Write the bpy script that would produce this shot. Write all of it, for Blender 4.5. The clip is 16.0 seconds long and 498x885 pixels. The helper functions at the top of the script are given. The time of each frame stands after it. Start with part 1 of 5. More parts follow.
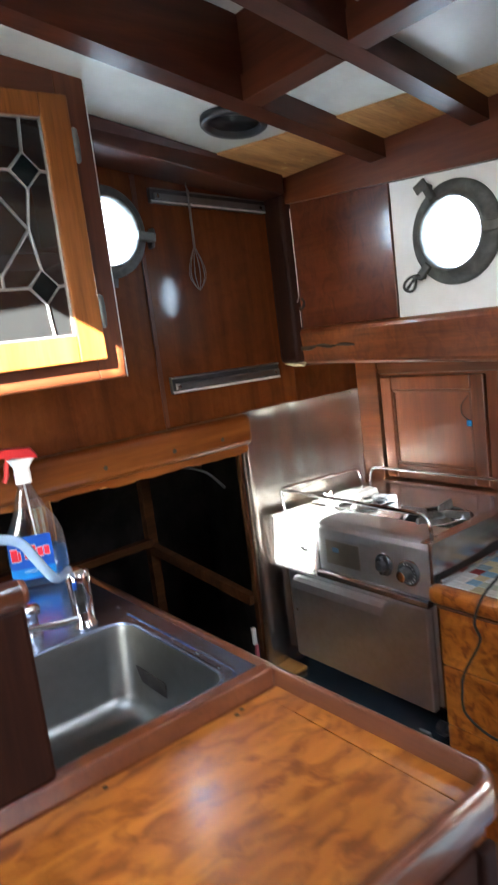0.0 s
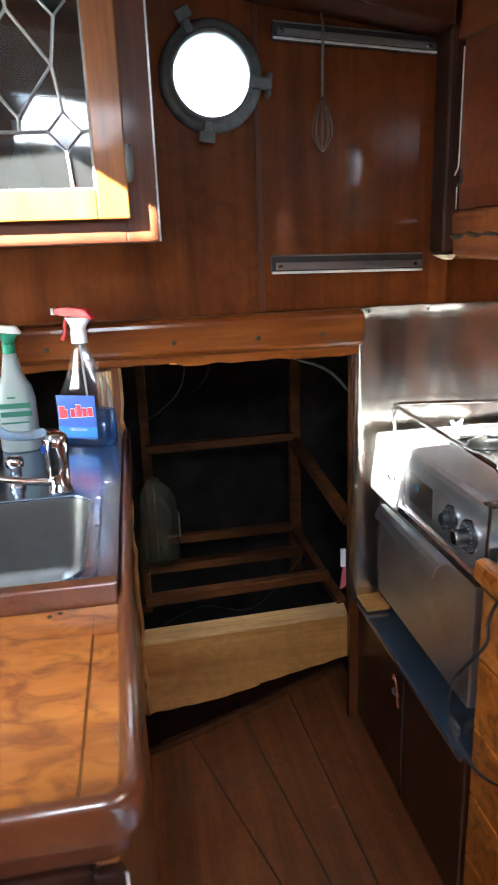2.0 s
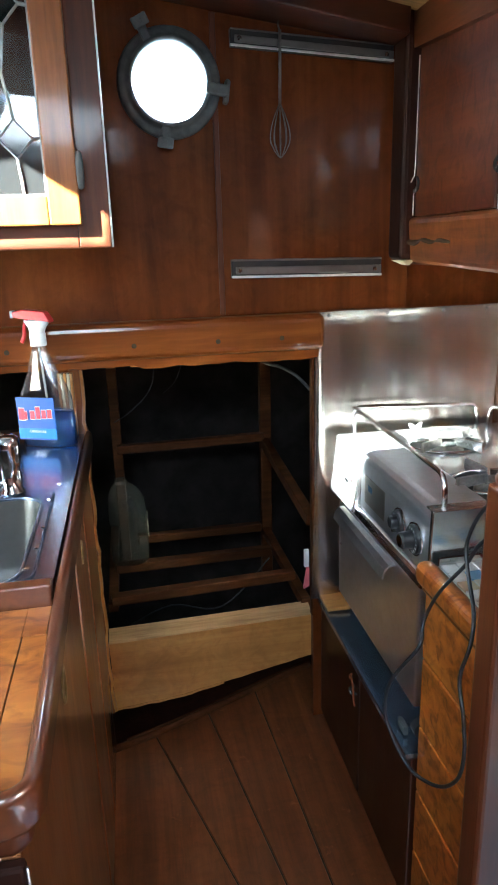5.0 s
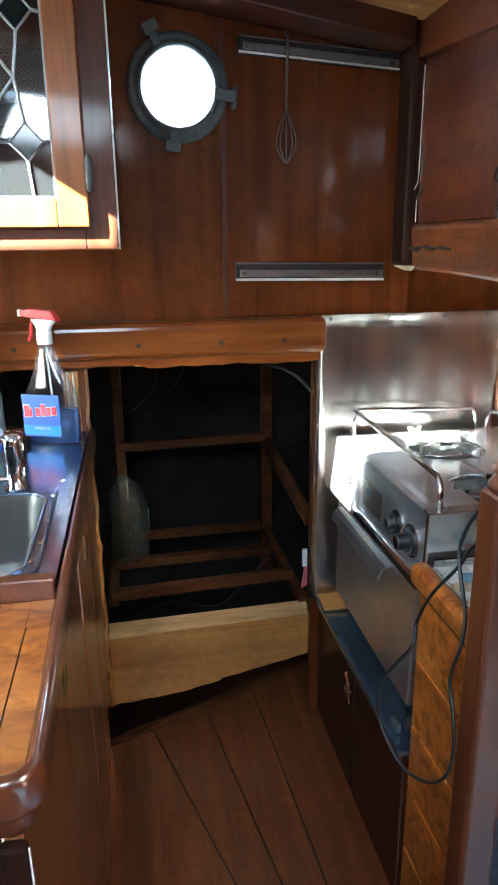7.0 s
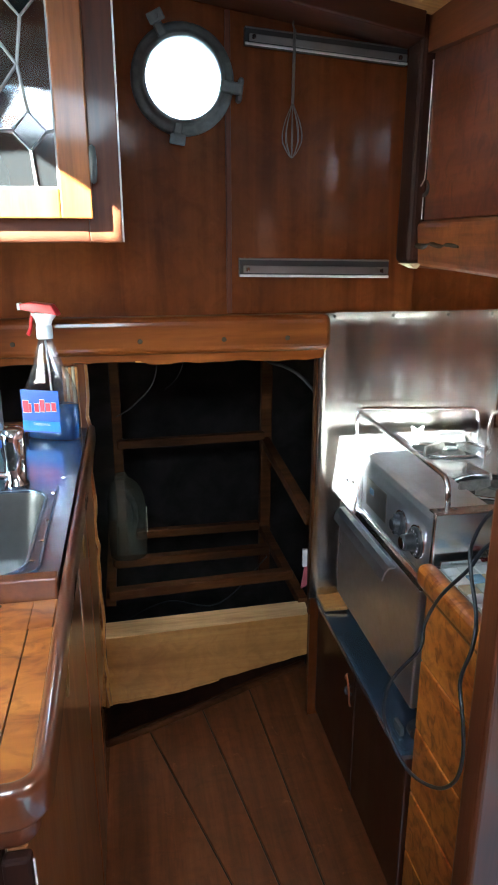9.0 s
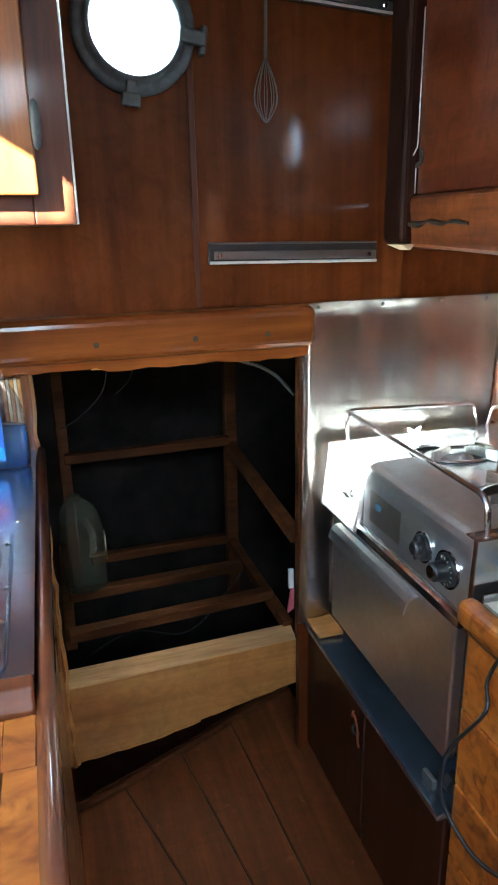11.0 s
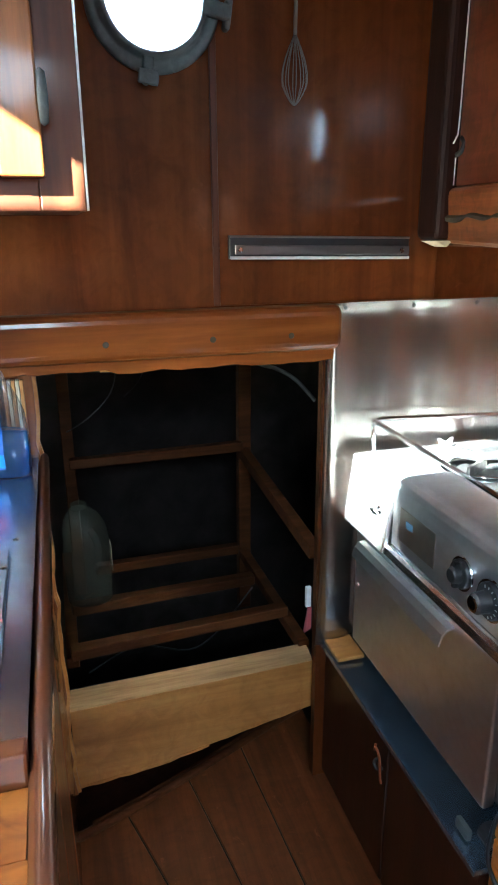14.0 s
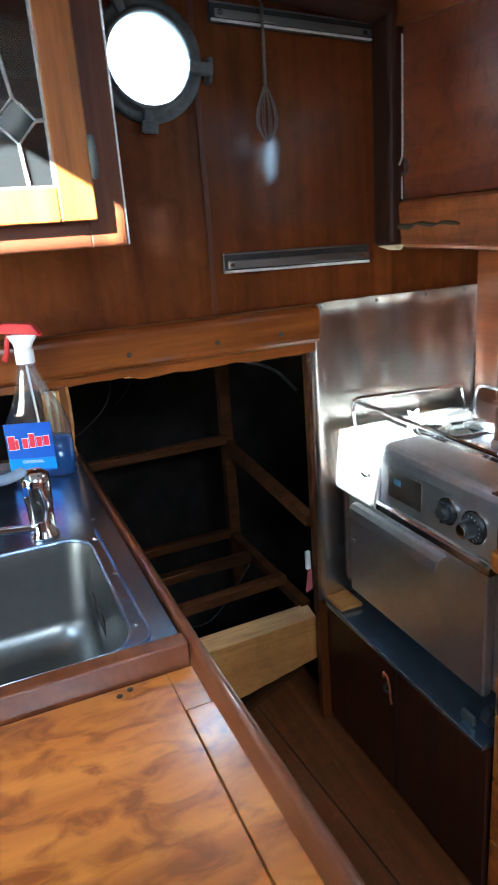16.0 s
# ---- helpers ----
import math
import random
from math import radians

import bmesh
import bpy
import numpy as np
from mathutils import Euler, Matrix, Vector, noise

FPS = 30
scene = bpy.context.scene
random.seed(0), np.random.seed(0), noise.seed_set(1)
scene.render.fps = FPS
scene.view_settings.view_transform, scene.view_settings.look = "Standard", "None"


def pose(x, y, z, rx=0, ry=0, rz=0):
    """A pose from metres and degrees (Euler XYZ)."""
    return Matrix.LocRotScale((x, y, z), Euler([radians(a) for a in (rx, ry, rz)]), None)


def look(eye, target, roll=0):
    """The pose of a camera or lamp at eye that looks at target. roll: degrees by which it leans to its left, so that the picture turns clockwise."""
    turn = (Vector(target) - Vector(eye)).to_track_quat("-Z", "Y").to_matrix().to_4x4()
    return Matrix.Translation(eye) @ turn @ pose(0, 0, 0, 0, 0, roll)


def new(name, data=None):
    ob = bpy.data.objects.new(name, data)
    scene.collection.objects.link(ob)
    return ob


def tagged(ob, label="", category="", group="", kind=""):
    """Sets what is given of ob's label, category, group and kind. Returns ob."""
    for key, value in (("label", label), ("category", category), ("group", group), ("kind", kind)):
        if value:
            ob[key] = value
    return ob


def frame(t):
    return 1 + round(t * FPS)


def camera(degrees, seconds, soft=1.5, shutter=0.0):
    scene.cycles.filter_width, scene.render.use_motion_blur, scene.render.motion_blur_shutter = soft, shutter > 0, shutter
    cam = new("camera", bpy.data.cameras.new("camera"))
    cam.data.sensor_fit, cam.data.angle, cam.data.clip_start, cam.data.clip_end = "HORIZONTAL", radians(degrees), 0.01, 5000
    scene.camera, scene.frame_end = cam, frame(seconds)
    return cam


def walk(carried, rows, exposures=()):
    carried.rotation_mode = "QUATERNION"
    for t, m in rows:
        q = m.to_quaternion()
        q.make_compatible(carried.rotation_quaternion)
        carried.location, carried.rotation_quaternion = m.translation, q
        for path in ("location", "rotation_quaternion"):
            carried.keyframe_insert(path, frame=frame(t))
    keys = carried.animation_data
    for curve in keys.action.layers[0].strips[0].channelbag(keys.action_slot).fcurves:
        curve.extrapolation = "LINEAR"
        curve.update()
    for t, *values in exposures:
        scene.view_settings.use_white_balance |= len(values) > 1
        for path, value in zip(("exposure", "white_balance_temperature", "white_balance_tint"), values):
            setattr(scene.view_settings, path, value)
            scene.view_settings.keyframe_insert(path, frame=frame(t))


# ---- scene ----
cam = camera(41.1, 16.0, soft=1.8, shutter=0.5)
PATH = [
    (0, (0.182, 0.116, 1.621), (1.377, 1.687, 1.296), -7.2),
    (0.3, (0.213, 0.042, 1.624), (1.382, 1.611, 1.213), -6.0),
    (0.5, (0.26, 0.009, 1.61), (1.368, 1.61, 1.152), -6.8),
    (0.9, (0.457, 0.029, 1.552), (1.436, 1.71, 1.087), -3.1),
    (1, (0.496, 0.049, 1.55), (1.491, 1.712, 1.056), -2.1),
    (1.2, (0.588, 0.069, 1.536), (1.588, 1.727, 1.038), -1.3),
    (1.5, (0.665, 0.086, 1.54), (1.444, 1.849, 1.007), -2.6),
    (2, (0.794, 0.045, 1.542), (1.106, 1.94, 0.982), -2.1),
    (2.5, (0.882, -0.01, 1.535), (1.17, 1.885, 0.964), -2.1),
    (3, (0.906, -0.028, 1.542), (1.143, 1.866, 0.945), -1.8),
    (3.5, (0.92, -0.044, 1.545), (1.107, 1.866, 0.983), -1.7),
    (4, (0.926, -0.021, 1.547), (1.202, 1.882, 0.998), -1.2),
    (4.2, (0.915, -0.01, 1.553), (1.201, 1.892, 1.006), -1.6),
    (6.3, (0.865, 0.021, 1.563), (1.238, 1.888, 0.951), -0.6),
    (6.5, (0.869, -0.008, 1.57), (1.229, 1.869, 0.98), -1.0),
    (7, (0.875, -0.01, 1.569), (1.197, 1.878, 0.996), -0.7),
    (7.5, (0.856, -0.008, 1.572), (1.202, 1.874, 0.99), 0.0),
    (8, (0.854, 0.006, 1.569), (1.231, 1.879, 0.979), 0.1),
    (8.5, (0.855, 0.009, 1.561), (1.202, 1.886, 0.966), 0.1),
    (9, (0.857, 0.014, 1.56), (1.199, 1.898, 0.985), 0.0),
    (9.2, (0.848, -0.007, 1.572), (1.199, 1.878, 1.002), 0.1),
    (11.5, (0.791, 0.331, 1.545), (1.356, 2.148, 0.93), -1.3),
    (12, (0.787, 0.342, 1.55), (1.347, 2.167, 0.955), -0.7),
    (12.5, (0.792, 0.351, 1.543), (1.367, 2.168, 0.937), -0.3),
    (13, (0.795, 0.362, 1.541), (1.338, 2.189, 0.937), -0.3),
    (13.5, (0.794, 0.356, 1.546), (1.325, 2.187, 0.943), -0.0),
    (14, (0.8, 0.384, 1.535), (1.325, 2.214, 0.925), -0.4),
    (14.5, (0.814, 0.402, 1.535), (1.408, 2.217, 0.943), -1.0),
    (15, (0.771, 0.32, 1.556), (1.578, 2.042, 0.937), -1.9),
    (15.5, (0.650, 0.250, 1.562), (1.311, 2.045, 0.973), -1.2),
    (16, (0.578, 0.215, 1.565), (1.286, 1.987, 0.965), -4.4),
]
walk(cam, [(t, look(eye, target, roll)) for t, eye, target, roll in PATH],
     exposures=[(0.0, 5.0, 5950, 7), (2.5, 5.28, 5800, 3), (6.5, 5.28, 5400, -2), (9.0, 5.28, 5400, -2), (14.5, 5.3, 5250, -4), (16.0, 5.1, 5250, -2)])

# ---- light ----
SUN_WAY = Vector((0.70, 0.55, -0.456)).normalized()
world = bpy.data.worlds.new("sky")
scene.world = world
world.use_nodes = True
sky = world.node_tree.nodes.new("ShaderNodeTexSky")
sky.sky_type = "NISHITA"
sky.sun_disc = False
sky.sun_elevation = math.asin(-SUN_WAY.z)
sky.sun_rotation = math.atan2(-SUN_WAY.x, -SUN_WAY.y)
world.node_tree.nodes["Background"].inputs["Strength"].default_value = 0.05
world.node_tree.links.new(sky.outputs[0], world.node_tree.nodes["Background"].inputs["Color"])

sun_data = bpy.data.lights.new("sun", "SUN")
sun_data.energy, sun_data.angle, sun_data.color = 5.0, radians(0.5), (1.0, 0.94, 0.84)
sun = new("sun", sun_data)
sun.matrix_world = look((0, 0, 0), SUN_WAY)


def area(name, eye, target, sx, sy, watts, colour):
    d = bpy.data.lights.new(name, "AREA")
    d.shape, d.size, d.size_y, d.energy, d.color = "RECTANGLE", sx, sy, watts, colour
    ob = new(name, d)
    ob.matrix_world = look(eye, target)
    return ob


# sky light in the inferred roof hatch, then two added fill lamps
area("hatch_light", (-0.42, 0.42, 2.34), (-0.2, 0.5, 0.0), 0.6, 0.75, 1.7, (0.72, 0.86, 1.0))
area("west_fill_light", (-1.57, 0.25, 1.55), (1.4, 0.9, 0.9), 1.1, 0.6, 0.15, (0.84, 0.92, 1.0))
area("after_fill_light", (0.65, -1.0, 2.26), (1.05, -0.2, 0.0), 0.55, 0.75, 1.2, (0.95, 0.96, 1.0))


# ---- materials ----
def nodes_of(name):
    m = bpy.data.materials.new(name)
    m.use_nodes = True
    nt = m.node_tree
    return m, nt, nt.nodes["Principled BSDF"]


def put(nt, kind, **values):
    n = nt.nodes.new(kind)
    for k, v in values.items():
        n.inputs[k.replace("_", " ")].default_value = v
    return n


def ramp(nt, src, stops):
    r = nt.nodes.new("ShaderNodeValToRGB")
    e = r.color_ramp.elements
    e[0].position, e[0].color = stops[0][0], (*stops[0][1], 1)
    e[1].position, e[1].color = stops[-1][0], (*stops[-1][1], 1)
    for p, c in stops[1:-1]:
        e.new(p).color = (*c, 1)
    nt.links.new(src, r.inputs[0])
    return r.outputs[0]


def mixed(nt, kind, fac, a, b):
    n = nt.nodes.new("ShaderNodeMix")
    n.data_type, n.blend_type = "RGBA", kind
    for sock, v in ((n.inputs[0], fac), (n.inputs[6], a), (n.inputs[7], b)):
        if isinstance(v, bpy.types.NodeSocket):
            nt.links.new(v, sock)
        else:
            sock.default_value = v if not isinstance(v, tuple) else (*v, 1)
    return n.outputs[2]


def place(nt, scale, turn=(0, 0, 0)):
    """World position, stretched."""
    g = nt.nodes.new("ShaderNodeNewGeometry")
    m = nt.nodes.new("ShaderNodeMapping")
    m.inputs["Scale"].default_value = scale
    m.inputs["Rotation"].default_value = turn
    nt.links.new(g.outputs["Position"], m.inputs["Vector"])
    return m.outputs[0]


def noise_of(nt, vec, scale, detail=4.0, rough=0.55, distortion=0.0):
    n = put(nt, "ShaderNodeTexNoise", Scale=scale, Detail=detail, Roughness=rough, Distortion=distortion)
    nt.links.new(vec, n.inputs["Vector"])
    return n.outputs["Fac"]


def bump(nt, b, src, strength, dist=0.002):
    n = put(nt, "ShaderNodeBump", Strength=strength, Distance=dist)
    nt.links.new(src, n.inputs["Height"])
    nt.links.new(n.outputs[0], b.inputs["Normal"])


def sheen_range(r, lo, hi):
    """A range of roughness about r that stays either polished or satin."""
    a, b = r * lo, r * hi
    return ((min(a, 0.26),) * 3, (min(b, 0.26),) * 3) if r < 0.25 else ((max(a, 0.285),) * 3, (max(b, 0.285),) * 3)


def wood(name, dark, mid, light, axis=2, rough=0.28, coat=0.5, wear=0.0, sheen=0.5, burl=0.0, bumpy=0.15, random_tint=0.0, grainy=0.55, gloss=0.09, figure=0):
    """Timber with its grain along the axis, under varnish."""
    m, nt, b = nodes_of(name)
    sc = [1.0, 1.0, 1.0]
    sc[axis] = 0.07
    vec = place(nt, sc)
    fine = noise_of(nt, vec, 120, 5, 0.6, 0.3)
    wide = noise_of(nt, vec, 14, 4, 0.55, 0.8)
    col = ramp(nt, wide, [(0.3, dark), (0.5, mid), (0.72, light)])
    col = mixed(nt, "MULTIPLY", grainy, col, ramp(nt, fine, [(0.3, (0.45, 0.42, 0.4)), (0.6, (1.0, 1.0, 1.0))]))
    if burl:
        blot = noise_of(nt, place(nt, (1, 1.6, 1) if not figure else (0.8, 1.5, 1.3), (0, 0, 0.5 * figure)), 17 if not figure else 24, 7 if not figure else 5, 0.62 if not figure else 0.55, 1.3 if not figure else 0.9)
        col = mixed(nt, "MULTIPLY", burl, col, ramp(nt, blot, [(0.34, (0.45, 0.28, 0.18)), (0.56, (1.12, 1.05, 1.0))]))
    stain = noise_of(nt, place(nt, (1, 1, 1)), 3.2, 6, 0.6, 0.4)
    col = mixed(nt, "MULTIPLY", 0.5, col, ramp(nt, stain, [(0.35, (0.55, 0.52, 0.5)), (0.62, (1.1, 1.08, 1.05))]))
    if wear:
        rub = noise_of(nt, place(nt, (1, 1, 1)), 23, 8, 0.7, 0.6)
        col = mixed(nt, "MIX", mixed(nt, "MULTIPLY", 1.0, ramp(nt, rub, [(0.62, (0, 0, 0)), (0.70, (1, 1, 1))]), (wear, wear, wear)), col, tuple(min(1, c * 2.4 + 0.05) for c in light))
    if random_tint:
        info = nt.nodes.new("ShaderNodeObjectInfo")
        col = mixed(nt, "MULTIPLY", random_tint, col, ramp(nt, info.outputs["Random"], [(0.0, (0.6, 0.56, 0.52)), (1.0, (1.15, 1.12, 1.1))]))
    nt.links.new(col, b.inputs["Base Color"])
    satin = sheen_range(max(rough, 0.3), 0.95, 1.4)
    rr = ramp(nt, stain, [(0.3, satin[0]), (0.7, satin[1])])
    nt.links.new(rr, b.inputs["Roughness"])
    b.inputs["Coat Weight"].default_value = coat
    b.inputs["Specular IOR Level"].default_value = sheen
    b.inputs["Coat Roughness"].default_value = gloss
    bump(nt, b, fine, bumpy, 0.0012)
    return m


def plain(name, colour, rough=0.5, metal=0.0, spread=0.25, scale=18, bumpy=0.1, coat=0.0):
    m, nt, b = nodes_of(name)
    n1 = noise_of(nt, place(nt, (1, 1, 1)), scale, 6, 0.6, 0.3)
    n2 = noise_of(nt, place(nt, (1, 1, 1)), scale * 9, 4, 0.6)
    lo = tuple(c * (1 - spread) for c in colour)
    hi = tuple(min(1.0, c * (1 + spread * 0.4)) for c in colour)
    nt.links.new(ramp(nt, n1, [(0.3, lo), (0.65, hi)]), b.inputs["Base Color"])
    span = sheen_range(min(rough, 0.8), 0.8, 1.25)
    nt.links.new(ramp(nt, n1, [(0.3, span[1]), (0.7, span[0])]), b.inputs["Roughness"])
    b.inputs["Metallic"].default_value = metal
    b.inputs["Coat Weight"].default_value = coat
    bump(nt, b, n2, bumpy, 0.001)
    return m


def steel(name, colour, rough, axis=2, streak=0.3, metal=1.0, stretch=0.0, dents=0.0):
    """Steel sheet, smeared and worn, with soft streaks along the axis; stretch draws its reflections out across the brushing."""
    m, nt, b = nodes_of(name)
    sc = [1.0, 1.0, 1.0]
    sc[axis] = 0.10
    brush = noise_of(nt, place(nt, sc), 34, 3, 0.55)
    smear = noise_of(nt, place(nt, (1, 1, 1)), 8, 5, 0.6, 0.6)
    film = noise_of(nt, place(nt, (1, 1, 1)), 55, 4, 0.6)
    col = ramp(nt, smear, [(0.3, tuple(c * 0.88 for c in colour)), (0.66, colour)])
    col = mixed(nt, "MULTIPLY", 0.2, col, ramp(nt, film, [(0.35, (0.72, 0.70, 0.66)), (0.6, (1.0, 1.0, 1.0))]))
    nt.links.new(col, b.inputs["Base Color"])
    b.inputs["Metallic"].default_value = metal
    nt.links.new(mixed(nt, "MIX", streak, ramp(nt, smear, [(0.25, sheen_range(rough, 1, 1.12)[1]), (0.75, sheen_range(rough, 0.9, 1)[0])]),
                       ramp(nt, brush, [(0.25, sheen_range(rough, 0.85, 1)[0]), (0.75, sheen_range(rough, 1, 1.18)[1])])), b.inputs["Roughness"])
    if stretch:
        b.inputs["Anisotropic"].default_value = stretch
        tangent = nt.nodes.new("ShaderNodeTangent")
        tangent.direction_type, tangent.axis = "RADIAL", "Z"
        nt.links.new(tangent.outputs[0], b.inputs["Tangent"])
    if dents:
        bump(nt, b, noise_of(nt, place(nt, (1, 1, 1)), 7, 2, 0.45, 0.5), dents, 0.004)
    return m


def clear(name, tint, rough=0.03, gloss=0.12, haze=0.0, dusty=False):
    """A thin clear sheet: lets light through, with a mirror gloss at grazing angles."""
    m = bpy.data.materials.new(name)
    m.use_nodes = True
    nt = m.node_tree
    nt.nodes.remove(nt.nodes["Principled BSDF"])
    t = nt.nodes.new("ShaderNodeBsdfTransparent")
    t.inputs[0].default_value = (*tint, 1)
    g = nt.nodes.new("ShaderNodeBsdfGlossy")
    g.inputs["Roughness"].default_value = rough
    lw = nt.nodes.new("ShaderNodeLayerWeight")
    f = nt.nodes.new("ShaderNodeMath")
    f.operation = "POWER"
    nt.links.new(lw.outputs["Facing"], f.inputs[0])
    f.inputs[1].default_value = 4.0
    mx = nt.nodes.new("ShaderNodeMixShader")
    smear = noise_of(nt, place(nt, (1, 1, 1)), 30, 6, 0.6)
    k = nt.nodes.new("ShaderNodeMath")
    k.operation = "MULTIPLY_ADD"
    nt.links.new(smear, k.inputs[0])
    k.inputs[1].default_value = gloss
    nt.links.new(f.outputs[0], k.inputs[2])
    nt.links.new(k.outputs[0], mx.inputs[0])
    if haze:
        h = nt.nodes.new("ShaderNodeMixShader")
        h.inputs[0].default_value = haze
        d = nt.nodes.new("ShaderNodeBsdfDiffuse" if dusty else "ShaderNodeBsdfTranslucent")
        d.inputs[0].default_value = (*(min(1.0, c + 0.1) for c in tint), 1)
        nt.links.new(t.outputs[0], h.inputs[1])
        nt.links.new(d.outputs[0], h.inputs[2])
        nt.links.new(h.outputs[0], mx.inputs[1])
    else:
        nt.links.new(t.outputs[0], mx.inputs[1])
    nt.links.new(g.outputs[0], mx.inputs[2])
    nt.links.new(mx.outputs[0], nt.nodes["Material Output"].inputs[0])
    return m


def glow(name, colour, strength):
    m, nt, b = nodes_of(name)
    b.inputs["Base Color"].default_value = (0, 0, 0, 1)
    b.inputs["Emission Color"].default_value = (*colour, 1)
    b.inputs["Emission Strength"].default_value = strength
    return m


MAHOGANY = wood("mahogany", (0.058, 0.014, 0.005), (0.10, 0.026, 0.008), (0.155, 0.044, 0.013), 2, 0.36, 0.2, grainy=0.35, sheen=0.35)
MAHOGANY_X = wood("mahogany_lengthwise", (0.058, 0.014, 0.005), (0.10, 0.026, 0.008), (0.155, 0.044, 0.013), 0, 0.36, 0.2, grainy=0.35, sheen=0.35)
MAHOGANY_Y = wood("mahogany_fore_and_aft", (0.058, 0.014, 0.005), (0.10, 0.026, 0.008), (0.155, 0.044, 0.013), 1, 0.36, 0.2, grainy=0.35, sheen=0.35)
PANEL = wood("bulkhead_veneer", (0.085, 0.022, 0.0055), (0.125, 0.035, 0.0082), (0.165, 0.050, 0.0118), 2, 0.38, 0.4, wear=0.05, grainy=0.16, gloss=0.09, sheen=0.08, burl=0.28)
LINING = wood("hull_lining_veneer", (0.066, 0.015, 0.006), (0.10, 0.024, 0.0085), (0.155, 0.043, 0.015), 1, 0.30, 0.55, wear=0.10, grainy=0.2, gloss=0.12, burl=0.7)
WARM_X = wood("varnished_pine_lengthwise", (0.115, 0.029, 0.0052), (0.18, 0.050, 0.0088), (0.26, 0.083, 0.015), 0, 0.3, 0.4, grainy=0.3, gloss=0.10, sheen=0.15)
LOG_Y = wood("varnished_log", (0.085, 0.022, 0.007), (0.16, 0.044, 0.012), (0.26, 0.085, 0.022), 1, 0.26, 0.6, burl=0.55)
BURL = wood("burl_veneer", (0.22, 0.060, 0.008), (0.36, 0.112, 0.013), (0.50, 0.185, 0.024), 0, 0.26, 0.6, burl=0.9, bumpy=0.02, gloss=0.19, grainy=0.12, figure=1)
BURL_Z = wood("drawer_veneer", (0.30, 0.085, 0.010), (0.50, 0.165, 0.020), (0.66, 0.26, 0.040), 1, 0.3, 0.9, burl=1.0, bumpy=0.03, grainy=0.15, figure=1, gloss=0.08)
# red locker wood, brightened for sunlight bounced from the stove
LIT_LOCKER_RED = wood("lit_red_locker_wood", (0.12, 0.030, 0.010), (0.19, 0.050, 0.016), (0.27, 0.080, 0.024), 2, 0.3, 0.6, bumpy=0.06, grainy=0.3, gloss=0.12)
SIDE = wood("locker_side_veneer", (0.17, 0.055, 0.016), (0.27, 0.095, 0.028), (0.36, 0.14, 0.045), 2, 0.22, 0.6, bumpy=0.08)
# brighter than the side veneer: bounced sunlight is put into the colour
LIT_STRIP = wood("lit_varnished_strip", (0.20, 0.055, 0.012), (0.33, 0.10, 0.022), (0.46, 0.16, 0.040), 2, 0.3, 0.8, bumpy=0.05, gloss=0.08)
DOOR_WOOD = wood("cupboard_door_wood", (0.15, 0.046, 0.009), (0.21, 0.07, 0.014), (0.28, 0.102, 0.022), 2, 0.3, 0.25, sheen=0.3)
EDGE_RED = wood("polished_edging", (0.085, 0.021, 0.006), (0.135, 0.036, 0.010), (0.195, 0.058, 0.016), 1, 0.3, 0.75, bumpy=0.04, grainy=0.35, gloss=0.10)
FLOOR = wood("sole_planking", (0.115, 0.036, 0.010), (0.185, 0.062, 0.018), (0.27, 0.096, 0.030), 1, 0.40, 0.3, wear=0.2, random_tint=0.9, grainy=0.4, gloss=0.2, burl=0.3)
PINE = wood("bare_plywood", (0.37, 0.155, 0.034), (0.51, 0.24, 0.058), (0.61, 0.33, 0.095), 0, 0.45, 0.15, bumpy=0.06, grainy=0.15, burl=0.3)
LIT_PINE = wood("lit_top_pine", (0.46, 0.27, 0.11), (0.58, 0.36, 0.16), (0.70, 0.46, 0.22), 0, 0.7, 0.0, bumpy=0.25, sheen=0.15)
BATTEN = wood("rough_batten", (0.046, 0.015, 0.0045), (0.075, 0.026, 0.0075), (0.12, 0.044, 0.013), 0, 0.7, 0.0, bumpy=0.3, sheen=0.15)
DECKHEAD_WOOD = wood("bare_deckhead_ply", (0.34, 0.17, 0.05), (0.48, 0.25, 0.08), (0.6, 0.34, 0.12), 0, 0.5, 0.1, wear=0.3)
WHITE = plain("white_paint", (0.78, 0.79, 0.78), 0.4, 0, 0.08, 9)
HULL_SHADE = plain("shade_black_hull", (0.011, 0.006, 0.0035), 0.95, 0, 0.5, 7, 0.1)
DECK_PAINT = plain("old_deckhead_paint", (0.52, 0.54, 0.49), 0.5, 0, 0.14, 6, 0.15)
# near-black wood for holes, splits, joints and recesses
DARK_RECESS = plain("dark_recess_wood", (0.028, 0.019, 0.014), 0.7, 0, 0.5, 14, 0.4)
STEEL_Z = steel("brushed_steel_sheet", (0.93, 0.88, 0.82), 0.245, 2, 0.35, 0.97, 0.9)
STEEL_Y = steel("stove_steel", (0.86, 0.86, 0.86), 0.22, 1, 0.3, 1.0, 0.0, 0.05)
DOOR_STEEL = steel("oven_door_steel", (0.85, 0.88, 0.90), 0.34, 1, 0.3, 0.975, 0.75, 0.16)
HOOD_STEEL = steel("hood_steel", (0.85, 0.87, 0.89), 0.30, 1, 0.3, 0.95, 0.0, 0.10)
SCUFFED = steel("scuffed_steel", (0.86, 0.85, 0.83), 0.23, 1, 0.3, 0.86)
# blue in the sink steel stands in for reflected sky
SKY_TINTED_STEEL = steel("sky_tinted_steel", (0.37, 0.44, 0.58), 0.22, 1, 0.5, 0.97, 0.0, 0.04)
# darker than the deck: the bowl's shade is put into its colour
SHADED_BOWL = steel("shaded_bowl_steel", (0.22, 0.215, 0.20), 0.36, 2, 0.4, 1.0)
ALU = plain("dull_aluminium", (0.7, 0.7, 0.69), 0.4, 0.4, 0.12, 40, 0.03)
